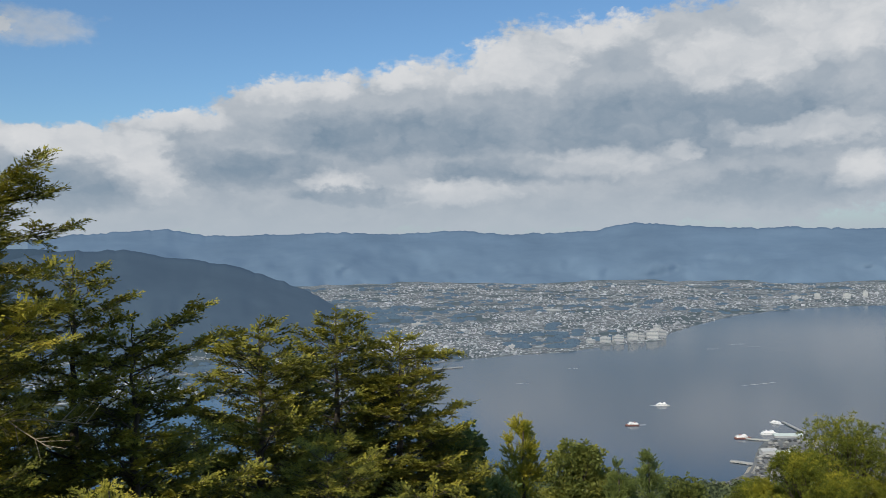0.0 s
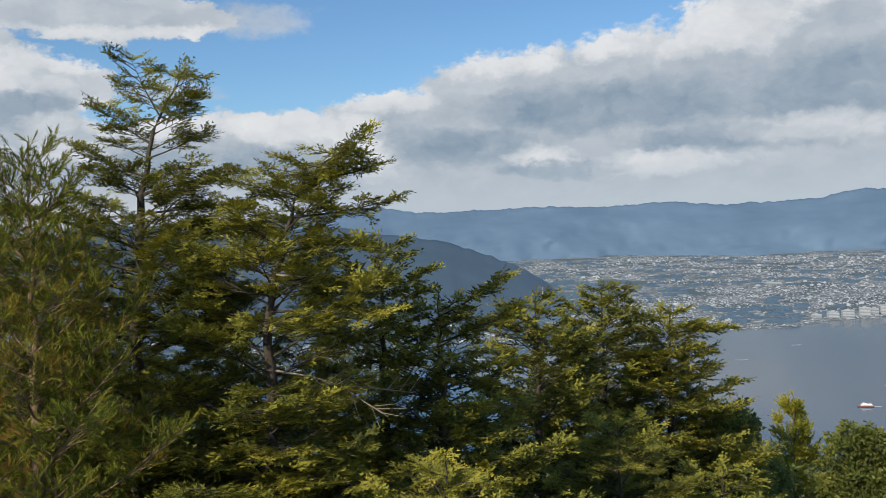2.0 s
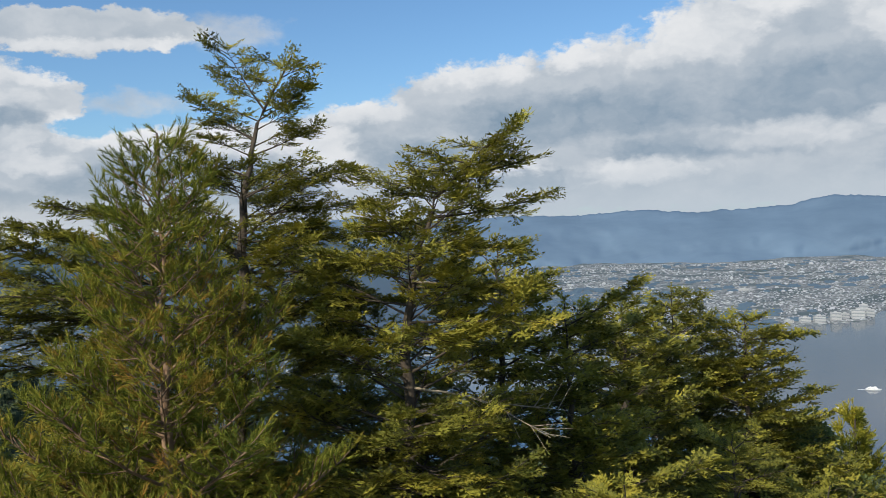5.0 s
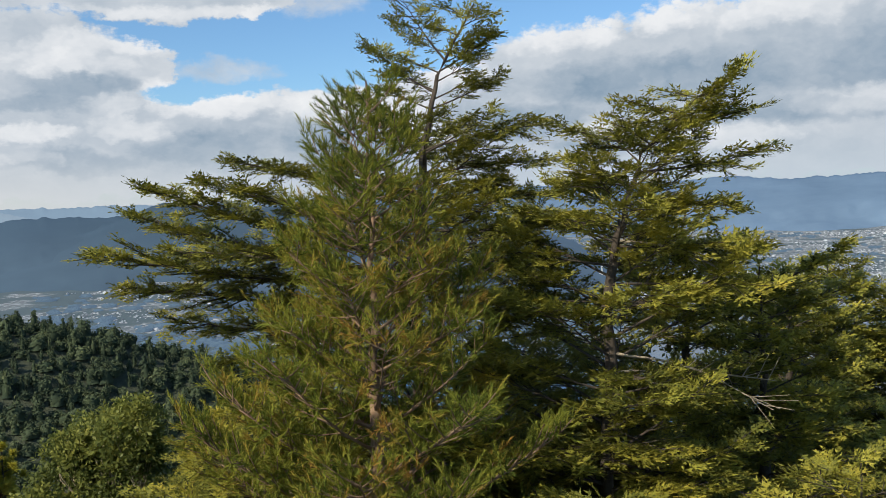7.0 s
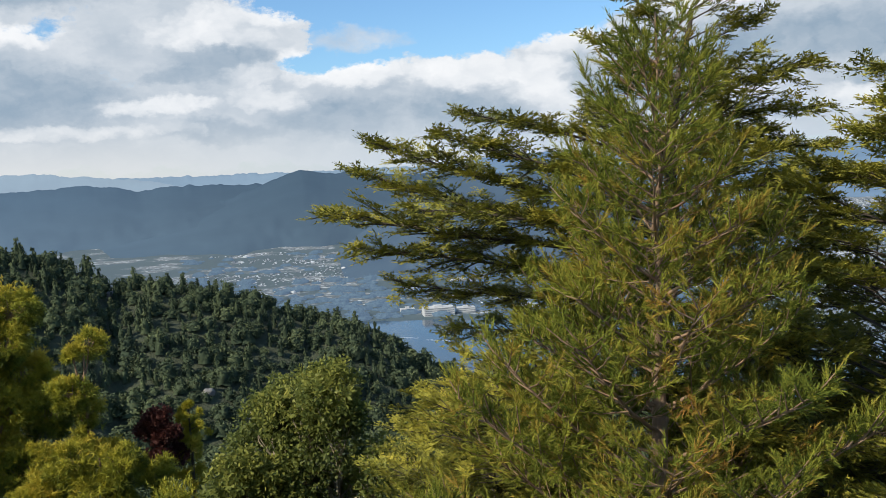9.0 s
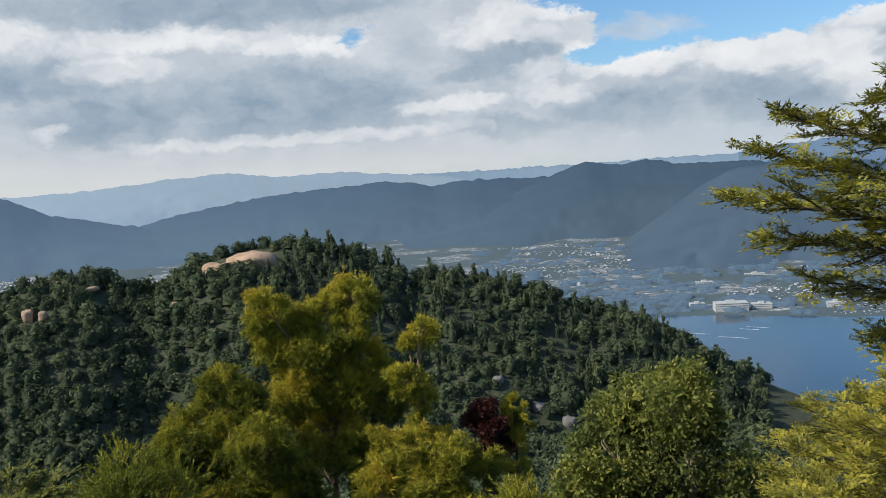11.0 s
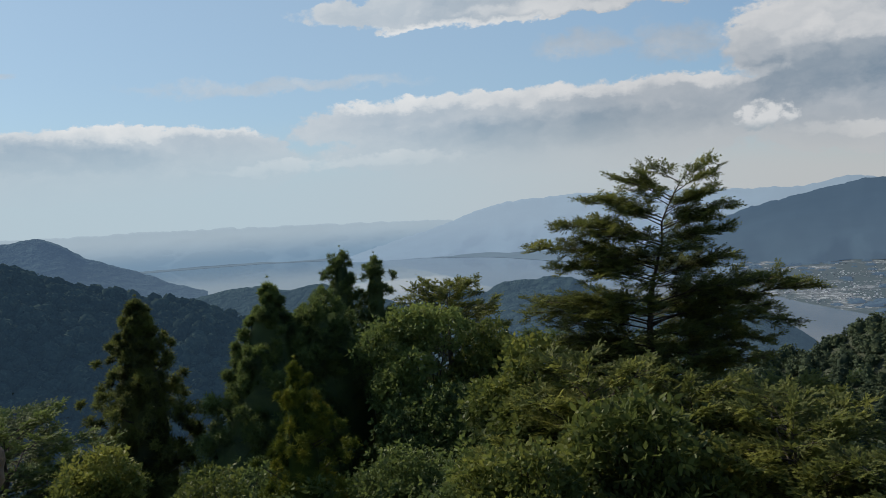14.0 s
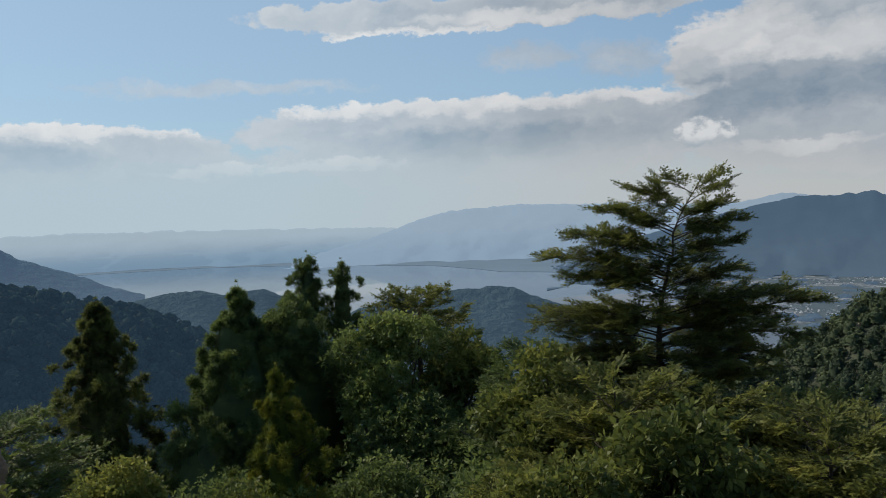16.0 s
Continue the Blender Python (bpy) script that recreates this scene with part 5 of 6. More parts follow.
# ---- woods on the slopes and the hill ----
def crown_template(rng, blades, pointed, seed):
    """A treetop seen from far off: a closed lumpy body with small ragged sprays standing out of it."""
    rings, sides = 4, 7
    v, f = [], []
    for i in range(rings):
        s = i / (rings - 1)
        for k in range(sides):
            a = 2 * math.pi * (k + 0.5 * (i % 2)) / sides
            lump = 1 + 0.16 * math.sin(3 * a + seed + 2 * s) + rng.uniform(-0.24, 0.24)
            rad = (0.26 * (1 - s) ** 0.7 if pointed else 0.37 * math.cos(s * 1.42)) * lump + 0.012
            z = 0.05 + 0.86 * s if pointed else 0.06 + 0.70 * math.sin(s * 1.5) + rng.uniform(-0.07, 0.07)
            v.append((rad * math.cos(a), rad * math.sin(a), z))
    for i in range(rings - 1):
        for k in range(sides):
            a, b = i * sides + k, i * sides + (k + 1) % sides
            f += [(a, b, b + sides), (a, b + sides, a + sides)]
    v, f = np.array(v), np.array(f)
    out = []
    for k in range(blades):
        s, a = rng.uniform(0, 1) ** 0.8, k * 2.4
        if pointed:
            p = np.array([math.cos(a), math.sin(a), 0]) * 0.36 * (1 - s) ** 0.7 * rng.uniform(0.8, 1.2) + Z * (0.05 + 0.90 * s)
        else:
            p = np.array([math.cos(a), math.sin(a), 0]) * 0.48 * math.cos(s * 1.42) * rng.uniform(0.7, 1.15) + Z * (0.10 + 0.82 * math.sin(s * 1.5)) + rng.normal(0, 0.03, 3)
        way = unit(np.array([p[0], p[1], (p[2] - 0.3) * 0.7])) + rng.normal(0, 0.6, 3)
        out.append((p - unit(way) * 0.06, way, unit(np.cross(way, rng.normal(0, 1, 3))), rng.uniform(0.12, 0.22), rng.uniform(0.045, 0.075)))
    bv, bf = template(out)
    return np.concatenate([v, bv]), np.concatenate([f, bf + len(v)])


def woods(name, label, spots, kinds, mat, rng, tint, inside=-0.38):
    """Many treetops in one mesh: spots are x, y, width, height."""
    sprays = Sprays()
    v_all, f_all, t_all, n = [], [], [], 0
    pick = rng.integers(0, len(kinds), len(spots))
    ground_z = land(spots[:, 0], spots[:, 1])
    turn = rng.uniform(0, 2 * np.pi, len(spots))
    for k, (tv, tf) in enumerate(kinds):
        sel = np.nonzero(pick == k)[0]
        c, s = np.cos(turn[sel])[:, None], np.sin(turn[sel])[:, None]
        w, h = spots[sel, 2][:, None], spots[sel, 3][:, None]
        x = spots[sel, 0][:, None] + w * (tv[:, 0] * c - tv[:, 1] * s)
        y = spots[sel, 1][:, None] + w * (tv[:, 0] * s + tv[:, 1] * c)
        z = ground_z[sel][:, None] - 0.5 + h * tv[:, 2]
        v_all.append(np.stack([x, y, z], -1).reshape(-1, 3))
        f_all.append((tf[None] + (np.arange(len(sel)) * len(tv))[:, None, None] + n).reshape(-1, 3))
        # shade inside the treetops is painted: the bodies get a darker tint
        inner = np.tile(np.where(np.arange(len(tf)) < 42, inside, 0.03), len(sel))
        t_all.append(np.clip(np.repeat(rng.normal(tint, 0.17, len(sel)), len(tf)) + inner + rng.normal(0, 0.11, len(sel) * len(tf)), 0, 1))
        n += len(sel) * len(tv)
    return tagged(new(name, mesh_np(name, np.concatenate(v_all), np.concatenate(f_all), mat, np.concatenate(t_all))), label, "forest", kind="stuff")


def canopy_template(rng, lobes, clumps, tall=0.0):
    """A treetop made of rounded lobes of leaf clumps round a closed inner body."""
    v, f = crown_template(rng, 1, tall > 0.5, rng.uniform(0, 6))
    v, f = v[:28] * (0.86 if clumps > 12 else 1.12), f[:42]
    out = []
    for k in range(lobes):
        s, a = (k + 0.5) / lobes, k * 2.4 + rng.uniform(-0.4, 0.4)
        reach = 0.40 * math.sqrt(s) if tall < 0.5 else 0.27 * s ** 0.8
        c = np.array([math.cos(a) * reach, math.sin(a) * reach, (0.66 - 0.46 * s ** 1.3 if tall < 0.5 else 0.86 - 0.70 * s) + rng.uniform(-0.07, 0.07)])
        rad = rng.uniform(0.13, 0.21) * (1.0 if tall < 0.5 else 0.45 + 0.4 * s)
        for _ in range(clumps):
            q = unit(rng.normal(0, 1, 3) + Z * 0.35)
            way = unit(np.cross(q, rng.normal(0, 1, 3)) + q * rng.uniform(-0.1, 0.5))
            side = unit(np.cross(way, q) + rng.normal(0, 0.25, 3))
            out.append((c + q * rad * rng.uniform(0.8, 1.08) - way * 0.05, way, side, rng.uniform(0.09, 0.15), rng.uniform(0.035, 0.06)))
    bv, bf = template(out)
    return np.concatenate([v, bv]), np.concatenate([f, bf + len(v)])


rng = np.random.default_rng(5)
COARSE = [canopy_template(rng, 8, 12) for k in range(5)]
ROUND = [canopy_template(rng, 9, 17) for k in range(7)]
POINTED = [canopy_template(rng, 9, 13, 1.0) for k in range(5)]
FINE = [canopy_template(rng, 9, 17) for k in range(5)]


def scatter(az0, az1, r0, r1, gap, rng):
    """Uneven rows of places between two azimuths and distances."""
    n = int(math.radians(az1 - az0) * (r1 * r1 - r0 * r0) / 2 / gap ** 2)
    k = np.arange(n)
    u, v = (k * 0.7548776662 + rng.uniform()) % 1.0, (k * 0.5698402910 + rng.uniform()) % 1.0
    r = np.sqrt(r0 * r0 + (r1 * r1 - r0 * r0) * u) + rng.normal(0, gap * 0.2, n)
    a = np.radians(az0 + (az1 - az0) * v) + rng.normal(0, gap * 0.2, n) / r
    return CENTRE[0] - r * np.sin(a), CENTRE[1] + r * np.cos(a), r, np.degrees(a)


ROCKS = [(58.4, 390, 6.5, 4.6, 0), (56.1, 389, 11.0, 6.0, 0), (69.3, 374, 2.4, 2.6, 1), (68.5, 370, 2.0, 2.0, 1), (65.7, 386, 2.8, 1.2, 1), (61.1, 374, 1.6, 1.0, 1),
         (36.5, 318, 2.6, 2.4, 2), (67.2, 394, 1.2, 1.0, 1), (72.0, 382, 1.1, 1.1, 1), (46.3, 396, 2.4, 2.0, 2), (38.5, 322, 3.0, 1.6, 2), (41.0, 330, 2.2, 1.6, 2)]


def clear_of_rocks(x, y, width):
    ok = np.ones(len(x), bool)
    for az, r, w, h, _ in ROCKS:
        c = spot(az, r)
        ok &= np.hypot(x - c.x, y - c.y) > w * 0.85 + width * 0.2
        toward = spot(az, r - 7)
        ok &= np.hypot(x - toward.x, y - toward.y) > w * 0.35
    return ok


x, y, r, az = scatter(24, 102, 165, 412, 4.9, rng)
w = 5.0 + 6.5 * rng.uniform(0, 1, len(x)) ** 1.6
h = w * rng.uniform(0.60, 1.0, len(x))
ok = clear_of_rocks(x, y, w) & (land(x, y) > 4)
tips = ok & (rng.uniform(0, 1, len(x)) < np.where((az < 56) & (r > 330), 0.42, 0.06))
crowns = ok & ~tips
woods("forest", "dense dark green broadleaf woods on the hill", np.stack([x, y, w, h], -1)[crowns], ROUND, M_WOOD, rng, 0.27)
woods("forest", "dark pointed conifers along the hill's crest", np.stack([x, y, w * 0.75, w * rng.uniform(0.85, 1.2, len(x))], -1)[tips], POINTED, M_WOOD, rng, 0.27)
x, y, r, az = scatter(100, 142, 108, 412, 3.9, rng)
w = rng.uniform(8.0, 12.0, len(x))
woods("forest", "woods on the shaded ridge, blue-green with painted haze", np.stack([x, y, w, w * rng.uniform(0.6, 0.9, len(x))], -1), COARSE, M_WOODBLUE, rng, 0.30, -0.15)
x, y, r, az = scatter(-28, 150, 42, 172, 5.4, rng)
keep = (az < 101) | (r < 104)
x, y = x[keep], y[keep]
w = rng.uniform(3.6, 6.5, len(x))
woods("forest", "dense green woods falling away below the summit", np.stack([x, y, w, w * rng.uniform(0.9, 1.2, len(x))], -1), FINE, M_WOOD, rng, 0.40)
x, y, r, az = scatter(-28, 20, 165, 560, 13.5, rng)
w = rng.uniform(9.0, 14.0, len(x))
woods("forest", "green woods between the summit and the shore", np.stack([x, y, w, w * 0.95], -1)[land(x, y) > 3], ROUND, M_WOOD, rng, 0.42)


def boulder(name, label, at, width, height, mat, seed, depth=None):
    """A weathered granite block: a ball pressed flat, cracked by a plane or two and roughened."""
    r = np.random.default_rng(seed)
    bm = bmesh.new()
    bmesh.ops.create_icosphere(bm, subdivisions=4 if seed == 230 else 3, radius=1.0)
    off = Vector(r.uniform(-50, 50, 3))
    for v in bm.verts:
        p = v.co.copy()
        p = Vector([math.copysign(abs(c) ** (0.9 if seed == 230 else 0.72), c) for c in p])
        n = noise.fractal(p * 1.3 + off, 0.8, 2.1, 5)
        p *= 1 + (0.16 if seed == 230 else 0.28) * n
        v.co = Vector((p.x * width, p.y * (depth or width * 0.8), p.z * height))
    me = bpy.data.meshes.new(name)
    bm.to_mesh(me)
    bm.free()
    me.materials.append(mat)
    for q in me.polygons:
        q.use_smooth = True
    ob = new(name, me)
    ob.matrix_world = Matrix.Translation(at) @ pose(0, 0, 0, r.uniform(-8, 8), r.uniform(-8, 8), r.uniform(0, 360))
    return tagged(ob, label, "rock", "granite outcrops on the hill")


for k, (az, r, w, h, kind) in enumerate(ROCKS):
    c = spot(az, r)
    c.z = float(land(c.x, c.y)) + (-h * 0.52, h * 0.4 + 1.0, h * 0.5)[kind]
    boulder("boulder", ("smooth pink granite slab on the hilltop", "pale granite boulder among the trees", "grey granite cliff showing through the woods")[kind], c, w, h,
            (M_GRANITE, M_GRANITE, M_GREYROCK)[kind], 200 + k)
near_rock = boulder("boulder", "large rounded brown boulder beside the bushes", Vector((-15.80, -7.55, 157.12)), 0.86, 0.58, M_BROWNROCK, 230)
near_rock["group"] = "granite boulder by the path"


# ---- the city across the water ----
def paint(name, a, b, rough=0.7):
    """Plain walls, each building a little lighter or darker."""
    mat, t, p = material(name)
    island = t.nodes.new("ShaderNodeNewGeometry").outputs["Random Per Island"]
    t.links.new(colours(t, island, [(0.1, a), (0.9, b)]), p.inputs["Base Color"])
    p.inputs["Roughness"].default_value = rough
    return mat


# the bluish lean of the house colours is painted haze
M_HOUSE = paint("house_walls_and_roofs", (0.12, 0.145, 0.17), (0.56, 0.59, 0.62))
M_TOWNROOF = paint("grey_town_roofs", (0.07, 0.075, 0.08), (0.40, 0.40, 0.38))
M_BLOCK = paint("pale_render", (0.40, 0.42, 0.43), (0.54, 0.55, 0.55))
M_WINDOW = paint("dark_window_glass", (0.12, 0.15, 0.18), (0.18, 0.21, 0.25), 0.3)
M_WHITE = paint("white_ship_paint", (0.78, 0.79, 0.80), (0.84, 0.84, 0.83), 0.4)
M_HULL_RED = paint("red_ship_paint", (0.26, 0.11, 0.08), (0.30, 0.13, 0.09), 0.5)
M_ROOF = paint("dark_tiled_roofs", (0.10, 0.11, 0.12), (0.22, 0.22, 0.22))
M_PALEROOF = paint("pale_green_metal_roof", (0.48, 0.56, 0.54), (0.58, 0.64, 0.62))
M_SAND = soil("beach_sand", (0.40, 0.36, 0.28), (0.52, 0.47, 0.38), 0.3)
M_FOAM = paint("white_foam", (0.70, 0.74, 0.77), (0.78, 0.80, 0.82), 0.8)
M_CONCRETE = paint("quay_concrete", (0.36, 0.36, 0.35), (0.44, 0.44, 0.42))

HOUSE_V = np.array([(-.5, -.5, 0), (.5, -.5, 0), (.5, .5, 0), (-.5, .5, 0), (-.55, -.55, .62), (.55, -.55, .62), (.55, .55, .62), (-.55, .55, .62), (-.4, 0, 1), (.4, 0, 1)])
HOUSE_F = np.array([(0, 1, 5), (0, 5, 4), (1, 2, 6), (1, 6, 5), (2, 3, 7), (2, 7, 6), (3, 0, 4), (3, 4, 7), (4, 5, 9), (4, 9, 8), (6, 7, 8), (6, 8, 9)])


def houses(name, label, x, y, z, size, height, rng, mat):
    a = rng.choice([0.3, 0.3 + np.pi / 2, 0.9, 1.2], len(x)) + rng.normal(0, 0.08, len(x))
    c, s = np.cos(a)[:, None], np.sin(a)[:, None]
    w, d = size[:, None], (size * rng.uniform(0.6, 1.0, len(x)))[:, None]
    hx, hy = HOUSE_V[:, 0] * w, HOUSE_V[:, 1] * d
    v = np.stack([x[:, None] + hx * c - hy * s, y[:, None] + hx * s + hy * c, z[:, None] + HOUSE_V[:, 2] * height[:, None]], -1)
    f = HOUSE_F[None] + (np.arange(len(x)) * len(HOUSE_V))[:, None, None]
    return tagged(new(name, mesh_np(name, v.reshape(-1, 3), f.reshape(-1, 3), mat)), label, "houses", kind="stuff")


def town_spots(az0, az1, r0, r1, n, rng, seed, cover):
    """Places for houses on the plain, in quarters with green gaps between."""
    u = rng.uniform(0, 1, n * 3)
    r = np.exp(np.log(r0) + (np.log(r1) - np.log(r0)) * u)
    a = rng.uniform(az0, az1, n * 3)
    x, y = CENTRE[0] - r * np.sin(np.radians(a)), CENTRE[1] + r * np.cos(np.radians(a))
    ok = (r > shore(a) + 12) & (fbm(x, y, 120, 4, seed) < cover - 0.12)
    return x[ok][:n], y[ok][:n], r[ok][:n], a[ok][:n]


rng = np.random.default_rng(31)
for az0, az1, r0, r1, n, cover in ((-32, -14, 1440, 3300, 3600, 0.22), (-14, 4, 1140, 3300, 7500, 0.20), (3, 12, 1000, 3000, 1500, 0.05), (12, 42, 930, 1900, 2600, 0.0), (66, 90, 1200, 3000, 1800, 0.0)):
    x, y, r, a = town_spots(az0, az1, r0, r1, n, rng, 8.0, cover)
    size = rng.uniform(1.3, 2.5, len(x)) * (0.6 + r / 2600) * np.where(rng.uniform(0, 1, len(x)) < 0.03, 2.2, 1.0)
    z = plain_height(a, r, x, y) - 0.3
    houses("houses", "crowded white and grey houses on the coastal plain", x, y, z, size, size * rng.uniform(0.5, 0.8, len(x)), rng, M_HOUSE)
    # dark groves in the gaps between the quarters
    k = rng.uniform(0, 1, 700)
    gr = np.exp(np.log(r0) + (np.log(r1) - np.log(r0)) * k)
    ga = rng.uniform(az0, az1, 700)
    gx, gy = CENTRE[0] - gr * np.sin(np.radians(ga)), CENTRE[1] + gr * np.cos(np.radians(ga))
    ok = (gr > shore(ga) + 15) & (fbm(gx, gy, 120, 4, 8.0) > cover - 0.14)
    gx, gy, gr, ga = gx[ok], gy[ok], gr[ok], ga[ok]
    gz = plain_height(ga, gr, gx, gy)
    v, f = [], []
    kinds = crown_template(np.random.default_rng(3), 10, False, 1)
    w = rng.uniform(8, 26, len(gx))
    tv, tf = kinds
    turn = rng.uniform(0, 6.28, len(gx))
    px = gx[:, None] + w[:, None] * (tv[:, 0] * np.cos(turn)[:, None] - tv[:, 1] * np.sin(turn)[:, None]) * 1.6
    py = gy[:, None] + w[:, None] * (tv[:, 0] * np.sin(turn)[:, None] + tv[:, 1] * np.cos(turn)[:, None]) * 1.6
    pz = gz[:, None] + w[:, None] * tv[:, 2] * 0.35 - 1
    tagged(new("groves", mesh_np("groves", np.stack([px, py, pz], -1).reshape(-1, 3), (tf[None] + (np.arange(len(gx)) * len(tv))[:, None, None]).reshape(-1, 3), M_HILL)),
           "dark wooded knolls between the houses", "trees", kind="stuff")


def box(bm, x0, x1, y0, y1, z0, z1):
    vs = [bm.verts.new((x, y, z)) for z in (z0, z1) for x, y in ((x0, y0), (x1, y0), (x1, y1), (x0, y1))]
    for q in ((0, 3, 2, 1), (4, 5, 6, 7), (0, 1, 5, 4), (1, 2, 6, 5), (2, 3, 7, 6), (3, 0, 4, 7)):
        bm.faces.new([vs[i] for i in q])


def piece(name, boxes, mat, parent, label=""):
    bm = bmesh.new()
    for b in boxes:
        box(bm, *b)
    me = bpy.data.meshes.new(name)
    bm.to_mesh(me)
    bm.free()
    me.materials.append(mat)
    return part(name, me, parent, label)


def apartment_block(az, r, width, deep, high, turn=0.0, label="pale many-storeyed apartment block on the waterfront"):
    """Floors as slabs with a recessed band of glass between, and a lift house on the roof."""
    root = tagged(new("apartment_block"), label, "building", "waterfront blocks")
    root.matrix_world = Matrix.Translation(spot(az, r, 0.5)) @ pose(0, 0, 0, 0, 0, az + turn)
    n = max(3, int(high / 2.0))
    step = high / n
    w, d = width / 2, deep / 2
    for k in range(n):
        piece("storey", [(-w, w, -d, d, k * step, k * step + step * 0.68)], M_BLOCK, root)
        piece("window_band", [(-w * 0.97, w * 0.97, -d * 0.94, d * 0.94, k * step + step * 0.68, (k + 1) * step)], M_WINDOW, root)
    piece("roof", [(-w, w, -d, d, high, high + 0.7)], M_BLOCK, root)
    piece("lift_house", [(-w * 0.3, w * 0.25, -d * 0.5, d * 0.5, high + 0.7, high + 2.6)], M_BLOCK, root)
    return root


for az, r, width, deep, high, turn in ((-10.5, 1400, 15, 9, 13, 20), (-11.3, 1410, 16, 9, 15, 20), (-12.2, 1430, 14, 9, 19, 15), (-12.7, 1452, 10, 8, 14, 30), (-13.4, 1465, 18, 9, 20, 10),
                                       (-14.0, 1490, 12, 9, 17, 25), (-13.7, 1515, 11, 9, 25, 10), (-9.6, 1395, 12, 8, 8, 20), (-4.6, 1330, 12, 8, 6, 0), (-21.8, 2400, 14, 10, 20, 0),
                                       (-23.0, 2460, 14, 10, 26, 0), (-24.6, 2520, 18, 10, 22, 0), (-25.6, 2560, 12, 10, 30, 0), (-17.6, 2080, 14, 9, 10, 0), (-7.0, 1990, 40, 22, 10, 15), (1.5, 1700, 26, 12, 7, 10)):
    apartment_block(az, r, width, deep, high * 0.66, turn)
for az, r, width, deep, high in ((26.0, 975, 34, 18, 9), (24.2, 985, 20, 12, 6), (28.0, 1000, 16, 9, 5), (20.0, 990, 18, 10, 6), (27.5, 1180, 22, 10, 5), (24.5, 1260, 26, 9, 4)):
    apartment_block(az, r, width, deep, high, 10, "long low white factory shed on the shore")


# ---- boats ----
def ferry(az, r, turn, hull_mat, label, size=1.0, wake=True):
    root = tagged(new("ferry"), label, "boat", "ferries")
    root.matrix_world = Matrix.Translation(spot(az, r, 0.0)) @ pose(0, 0, 0, 0, 0, turn) @ Matrix.Diagonal((size, size, size * 0.68, 1))
    bm = bmesh.new()
    rings = []
    for x, half, keel in ((-6.2, 1.5, 0.2), (-5, 2.0, -0.3), (0, 2.2, -0.4), (4, 2.0, -0.3), (6.0, 1.2, 0.2), (7.2, 0.15, 0.7)):
        rings.append([bm.verts.new(p) for p in ((x, -half, 1.3), (x, -half * 0.8, keel), (x, half * 0.8, keel), (x, half, 1.3))])
    for a, b in zip(rings[:-1], rings[1:]):
        for k in range(4):
            bm.faces.new((a[k], a[(k + 1) % 4], b[(k + 1) % 4], b[k]))
    bm.faces.new(rings[0]), bm.faces.new(rings[-1][::-1])
    me = bpy.data.meshes.new("hull")
    bm.to_mesh(me), bm.free()
    me.materials.append(hull_mat)
    part("hull", me, root)
    piece("lower_deck", [(-5.2, 4.2, -1.8, 1.8, 1.3, 2.6)], M_WHITE, root)
    piece("window_band", [(-4.6, 3.6, -1.85, 1.85, 1.8, 2.2)], M_WINDOW, root)
    piece("upper_deck", [(-4.2, 3.0, -1.5, 1.5, 2.6, 3.7)], M_WHITE, root)
    piece("bridge", [(0.6, 2.8, -1.2, 1.2, 3.7, 4.6)], M_WHITE, root)
    piece("funnel", [(-2.6, -1.6, -0.5, 0.5, 3.7, 5.0)], hull_mat, root)
    if wake:
        foam((-13, 0), (-6, 0), 1.4, 0.3, root)
    return root


def foam(a, b, wide, thin, parent=None, label="white wake on the water"):
    """A ragged streak of foam lying on the sea."""
    a, b = Vector((*a, 0.06)), Vector((*b, 0.06))
    side = (b - a).normalized().cross(Vector((0, 0, 1)))
    r = random.Random(int(a.x * 7 + b.y))
    n = 14
    v = []
    for k in range(n):
        s = k / (n - 1)
        half = (thin + (wide - thin) * s) * r.uniform(0.5, 1.1) * (0.3 if k in (0, n - 1) else 1)
        p = a.lerp(b, s)
        v += [p + side * half, p - side * half]
    f = [(2 * k, 2 * k + 1, 2 * k + 3, 2 * k + 2) for k in range(n - 1)]
    me = mesh_np("wake", np.array([tuple(q) for q in v]), np.array(f), M_FOAM)
    ob = new("wake", me)
    if parent:
        ob.parent = parent
    else:
        tagged(ob, label, "wake", kind="structure")
    return ob


ferry(-14.1, 880, -12, M_WHITE, "white passenger ferry under way with a short wake", 1.0)
ferry(-12.28, 782, 185, M_HULL_RED, "white ferry with a red hull under way", 0.95)
p, q = spot(-18.78, 1017), spot(-20.77, 1053)
foam((p.x, p.y), (q.x, q.y), 0.9, 0.3, label="long thin wake of a speedboat")
for az, r, length in ((-5.3, 1000, 16), (-8.5, 1120, 12), (-17.0, 1350, 22), (-18.5, 1420, 26), (-19.5, 1390, 18), (28.0, 850, 20), (26.0, 830, 28), (25.0, 870, 18), (24.5, 880, 22)):
    p = spot(az, r)
    foam((p.x - length / 2, p.y), (p.x + length / 2, p.y + 2), 0.8, 0.5, label="thin pale row of oyster rafts")

# ---- the ferry town at the island's foot ----
island_shore = [(-17.3, 560), (-17.5, 597), (-18.44, 615), (-19.29, 635), (-19.52, 656), (-19.7, 690), (-19.86, 713), (-20.2, 735), (-21.0, 750), (-22.5, 764), (-26, 772), (-34, 740), (-40, 700), (-40, 520)]
bm = bmesh.new()
top = [bm.verts.new(spot(a, r, 1.6)) for a, r in island_shore]
low = [bm.verts.new(spot(a, r, -1.0)) for a, r in island_shore]
bm.faces.new(top[::-1])
for k in range(len(top)):
    j = (k + 1) % len(top)
    bm.faces.new((top[k], top[j], low[j], low[k]))
bmesh.ops.recalc_face_normals(bm, faces=bm.faces)
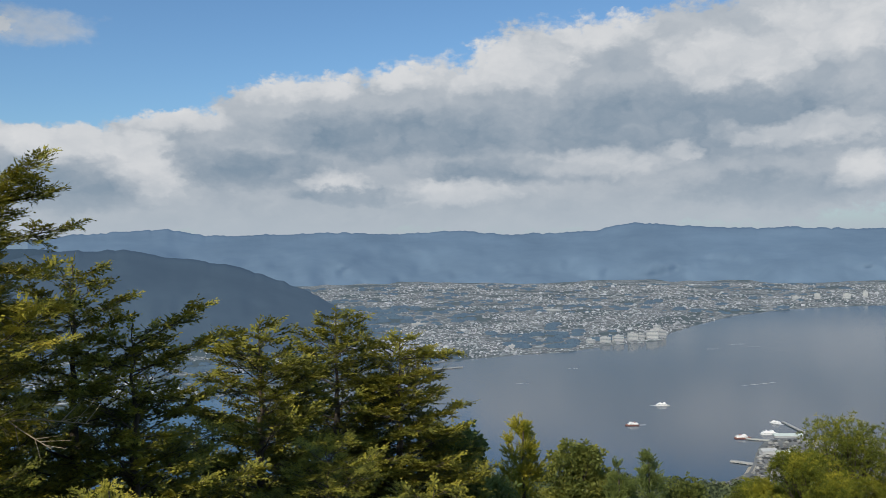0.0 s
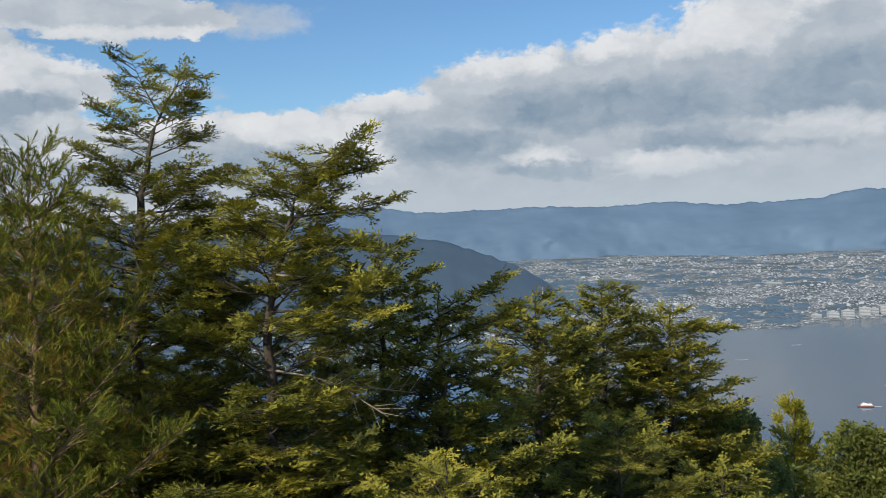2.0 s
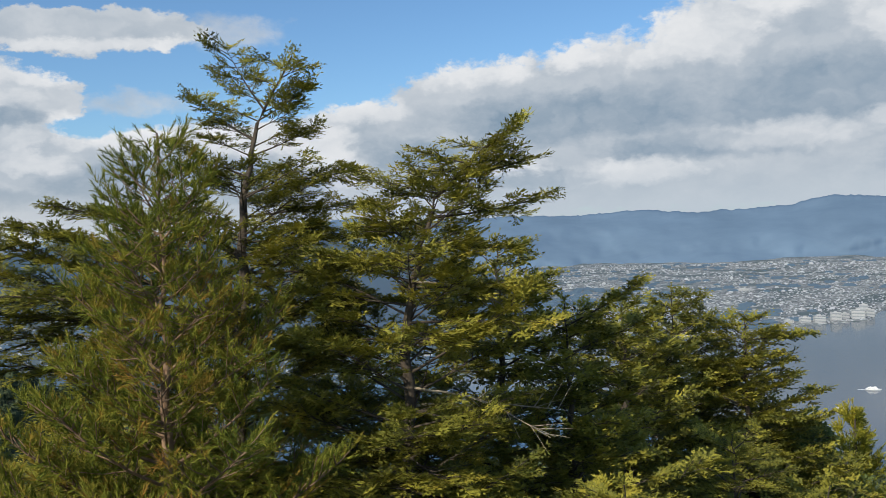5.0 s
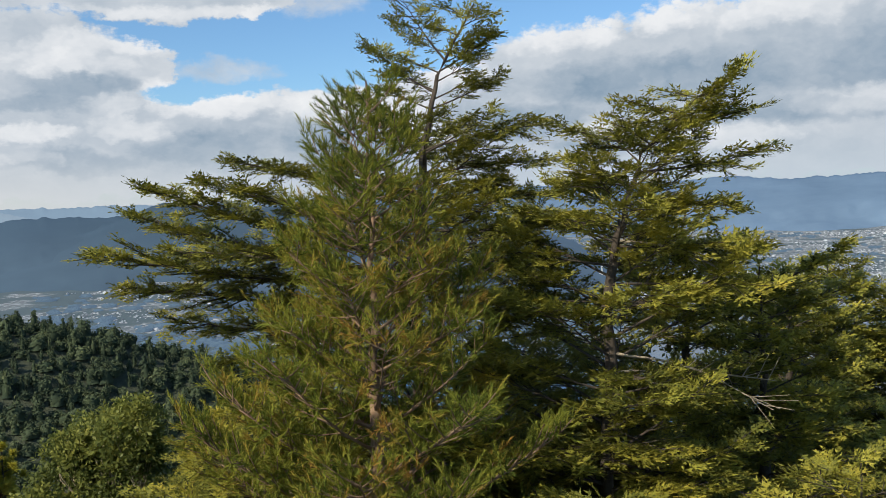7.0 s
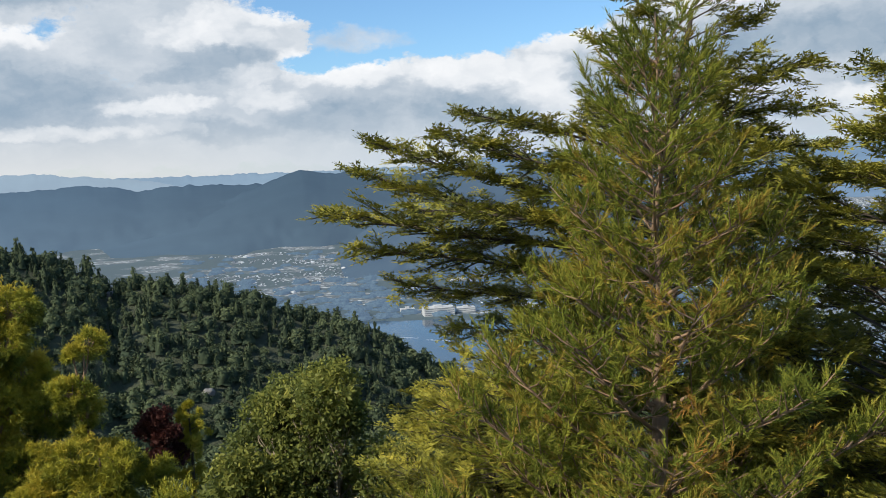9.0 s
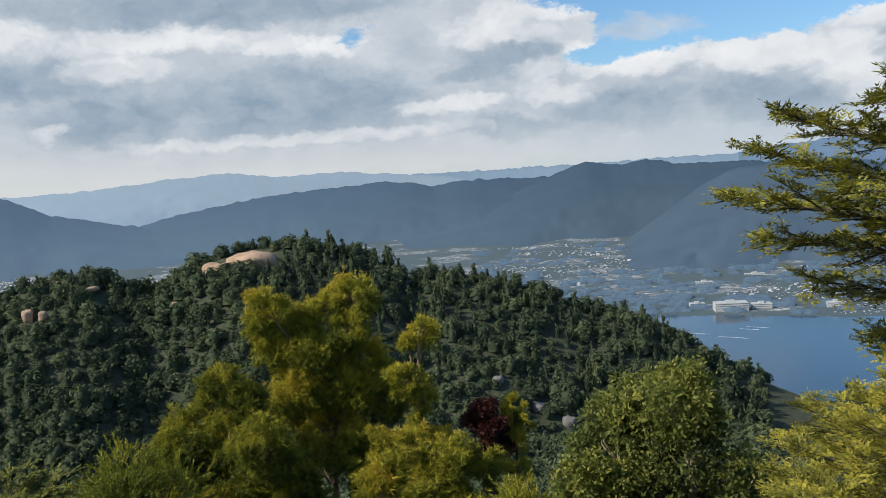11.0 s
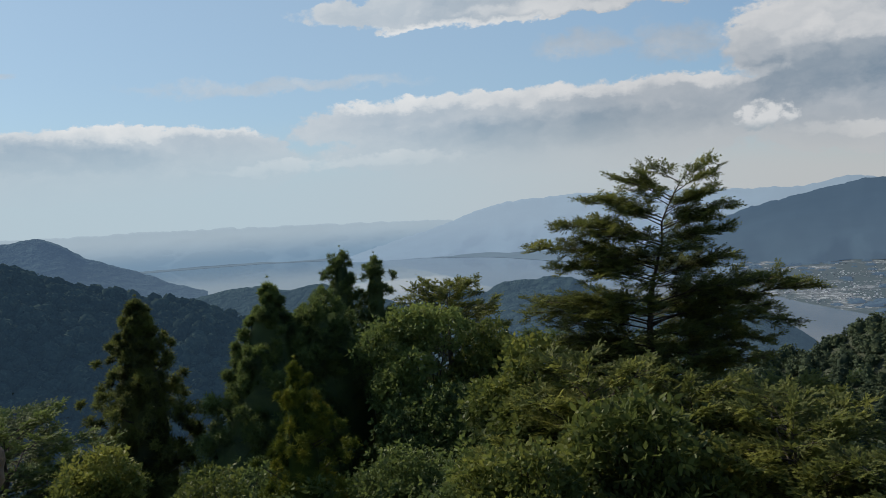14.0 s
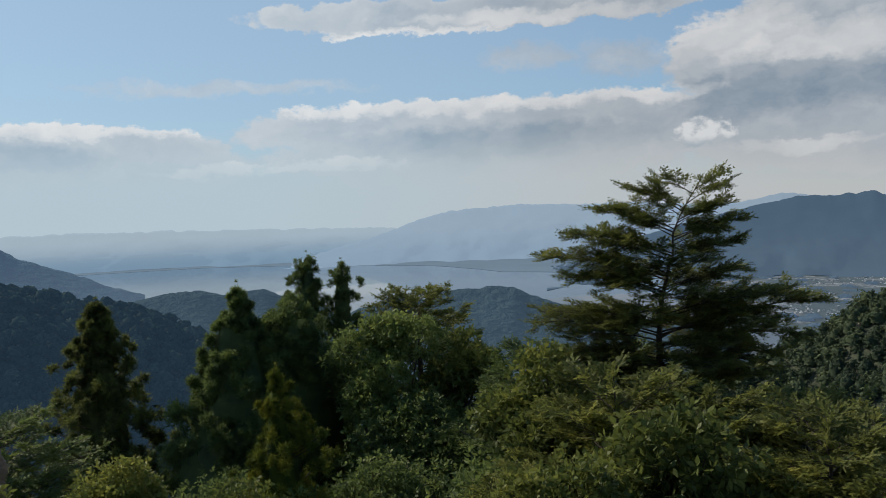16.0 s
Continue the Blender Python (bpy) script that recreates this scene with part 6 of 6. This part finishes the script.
me = bpy.data.meshes.new("ground_town")
bm.to_mesh(me), bm.free()
me.materials.append(M_TOWN)
tagged(new("ground_town", me), "flat paved shore of the ferry town", "land", kind="structure")
p = [spot(a, r, 1.0) for a, r in ((-18.0, 606), (-18.6, 619), (-19.29, 635), (-19.52, 656))]
beach_v = [(*(v + Vector((-3.5, 0, -1.1))),) for v in p] + [(*(v + Vector((3, 0, 0.8))),) for v in p]
tagged(new("beach", mesh_np("beach", np.array(beach_v), np.array([(k, k + 1, k + 5, k + 4) for k in range(3)]), M_SAND)), "narrow curved strip of pale sand", "beach", kind="structure")
rng = np.random.default_rng(44)
a, r = rng.uniform(-34, -18.0, 1500), rng.uniform(575, 745, 1500)
ok = a < np.interp(r, [575, 615, 635, 713, 745], [-18.1, -18.9, -19.6, -20.1, -20.8])
x, y = CENTRE[0] - r[ok] * np.sin(np.radians(a[ok])), CENTRE[1] + r[ok] * np.cos(np.radians(a[ok]))
size = rng.uniform(1.8, 3.4, len(x))
houses("houses", "tightly packed grey-roofed town houses by the pier", x, y, np.full(len(x), 1.6), size, size * 0.5, rng, M_TOWNROOF)
ferry(-18.89, 750, 5, M_HULL_RED, "moored white ferry with a red hull", 1.0, False)
ferry(-20.45, 770, 0, M_WHITE, "moored white ferry at the pier", 1.15, False)
ferry(-20.79, 818, 130, M_WHITE, "white ferry leaving the pier with a wake", 0.8, True)


def shed(name, label, az, r, length, deep, high, turn, roof_mat, category="building"):
    root = tagged(new(name), label, category, "harbour buildings")
    root.matrix_world = Matrix.Translation(spot(az, r, 1.4)) @ pose(0, 0, 0, 0, 0, turn)
    piece("walls", [(-length / 2, length / 2, -deep / 2, deep / 2, 0, high)], M_BLOCK, root)
    bm = bmesh.new()
    l, d = length / 2 + 0.6, deep / 2 + 0.6
    v = [bm.verts.new(q) for q in ((-l, -d, high), (l, -d, high), (l, d, high), (-l, d, high), (-l, 0, high + deep * 0.22), (l, 0, high + deep * 0.22))]
    for q in ((0, 1, 5, 4), (2, 3, 4, 5), (0, 4, 3), (1, 2, 5), (0, 3, 2, 1)):
        bm.faces.new([v[i] for i in q])
    me = bpy.data.meshes.new("roof")
    bm.to_mesh(me), bm.free()
    me.materials.append(roof_mat)
    part("roof", me, root)
    return root


shed("ferry_terminal", "long terminal with a pale green roof", -21.5, 759, 22, 6, 1.6, -2, M_PALEROOF)
shed("harbour_building", "cream harbour building above the quay", -20.41, 693, 11, 7, 3.0, 5, M_BLOCK)
shed("harbour_building", "pale flat-roofed hall in the town", -21.24, 693, 10, 6, 2.2, 0, M_PALEROOF)
shed("harbour_building", "hall with a dark roof on the waterfront", -17.9, 592, 13, 7, 2.0, 5, M_ROOF)
shed("harbour_building", "hall with a dark roof in the town", -20.72, 661, 13, 8, 2.0, 0, M_ROOF)
for name, label, a, b, wide in (("pier", "long concrete pier with moored boats", (-21.2, 824), (-22.55, 779), 2.2), ("pier", "short concrete jetty by the town", (-18.24, 668), (-19.6, 663), 4.0), ("pier", "floating landing stage for ferries", (-19.1, 746), (-20.5, 745), 2.5),
                                ("breakwater", "low dark breakwater off the city shore", (-1.4, 1130), (2.6, 1090), 3.0)):
    p, q = spot(*a), spot(*b)
    ob = new(name)
    tagged(ob, label, "pier", "piers")
    along_ = (q - p)
    ob.matrix_world = Matrix.Translation((p + q) / 2) @ pose(0, 0, 0, 0, 0, math.degrees(math.atan2(along_.y, along_.x)))
    l = along_.length / 2
    piece("deck", [(-l, l, -wide / 2, wide / 2, 0.4, 1.2)], M_CONCRETE, ob)
    for k in range(6):
        x0 = -l + (k + 0.5) * l / 3
        piece("pile", [(x0 - 0.4, x0 + 0.4, -wide * 0.4, wide * 0.4, -2.0, 0.4)], M_CONCRETE, ob)

# ---- the chimney and works under the wooded hill ----
for az, r, high in ((6.9, 1620, 24), (18.3, 1500, 14)):
    root = tagged(new("chimney"), "tall white chimney of a works below the hill", "chimney")
    root.matrix_world = Matrix.Translation(spot(az, r, 10.0))
    part("shaft", mesh_np("shaft", *tube(np.array([(0, 0, -30.0), (0, 0, 0), (0, 0, high)]), np.array([1.8, 1.6, 1.0]), 10), M_BLOCK), root)
    piece("works_hall", [(-16, 12, -5, 5, -30, 6)], M_BLOCK, root)
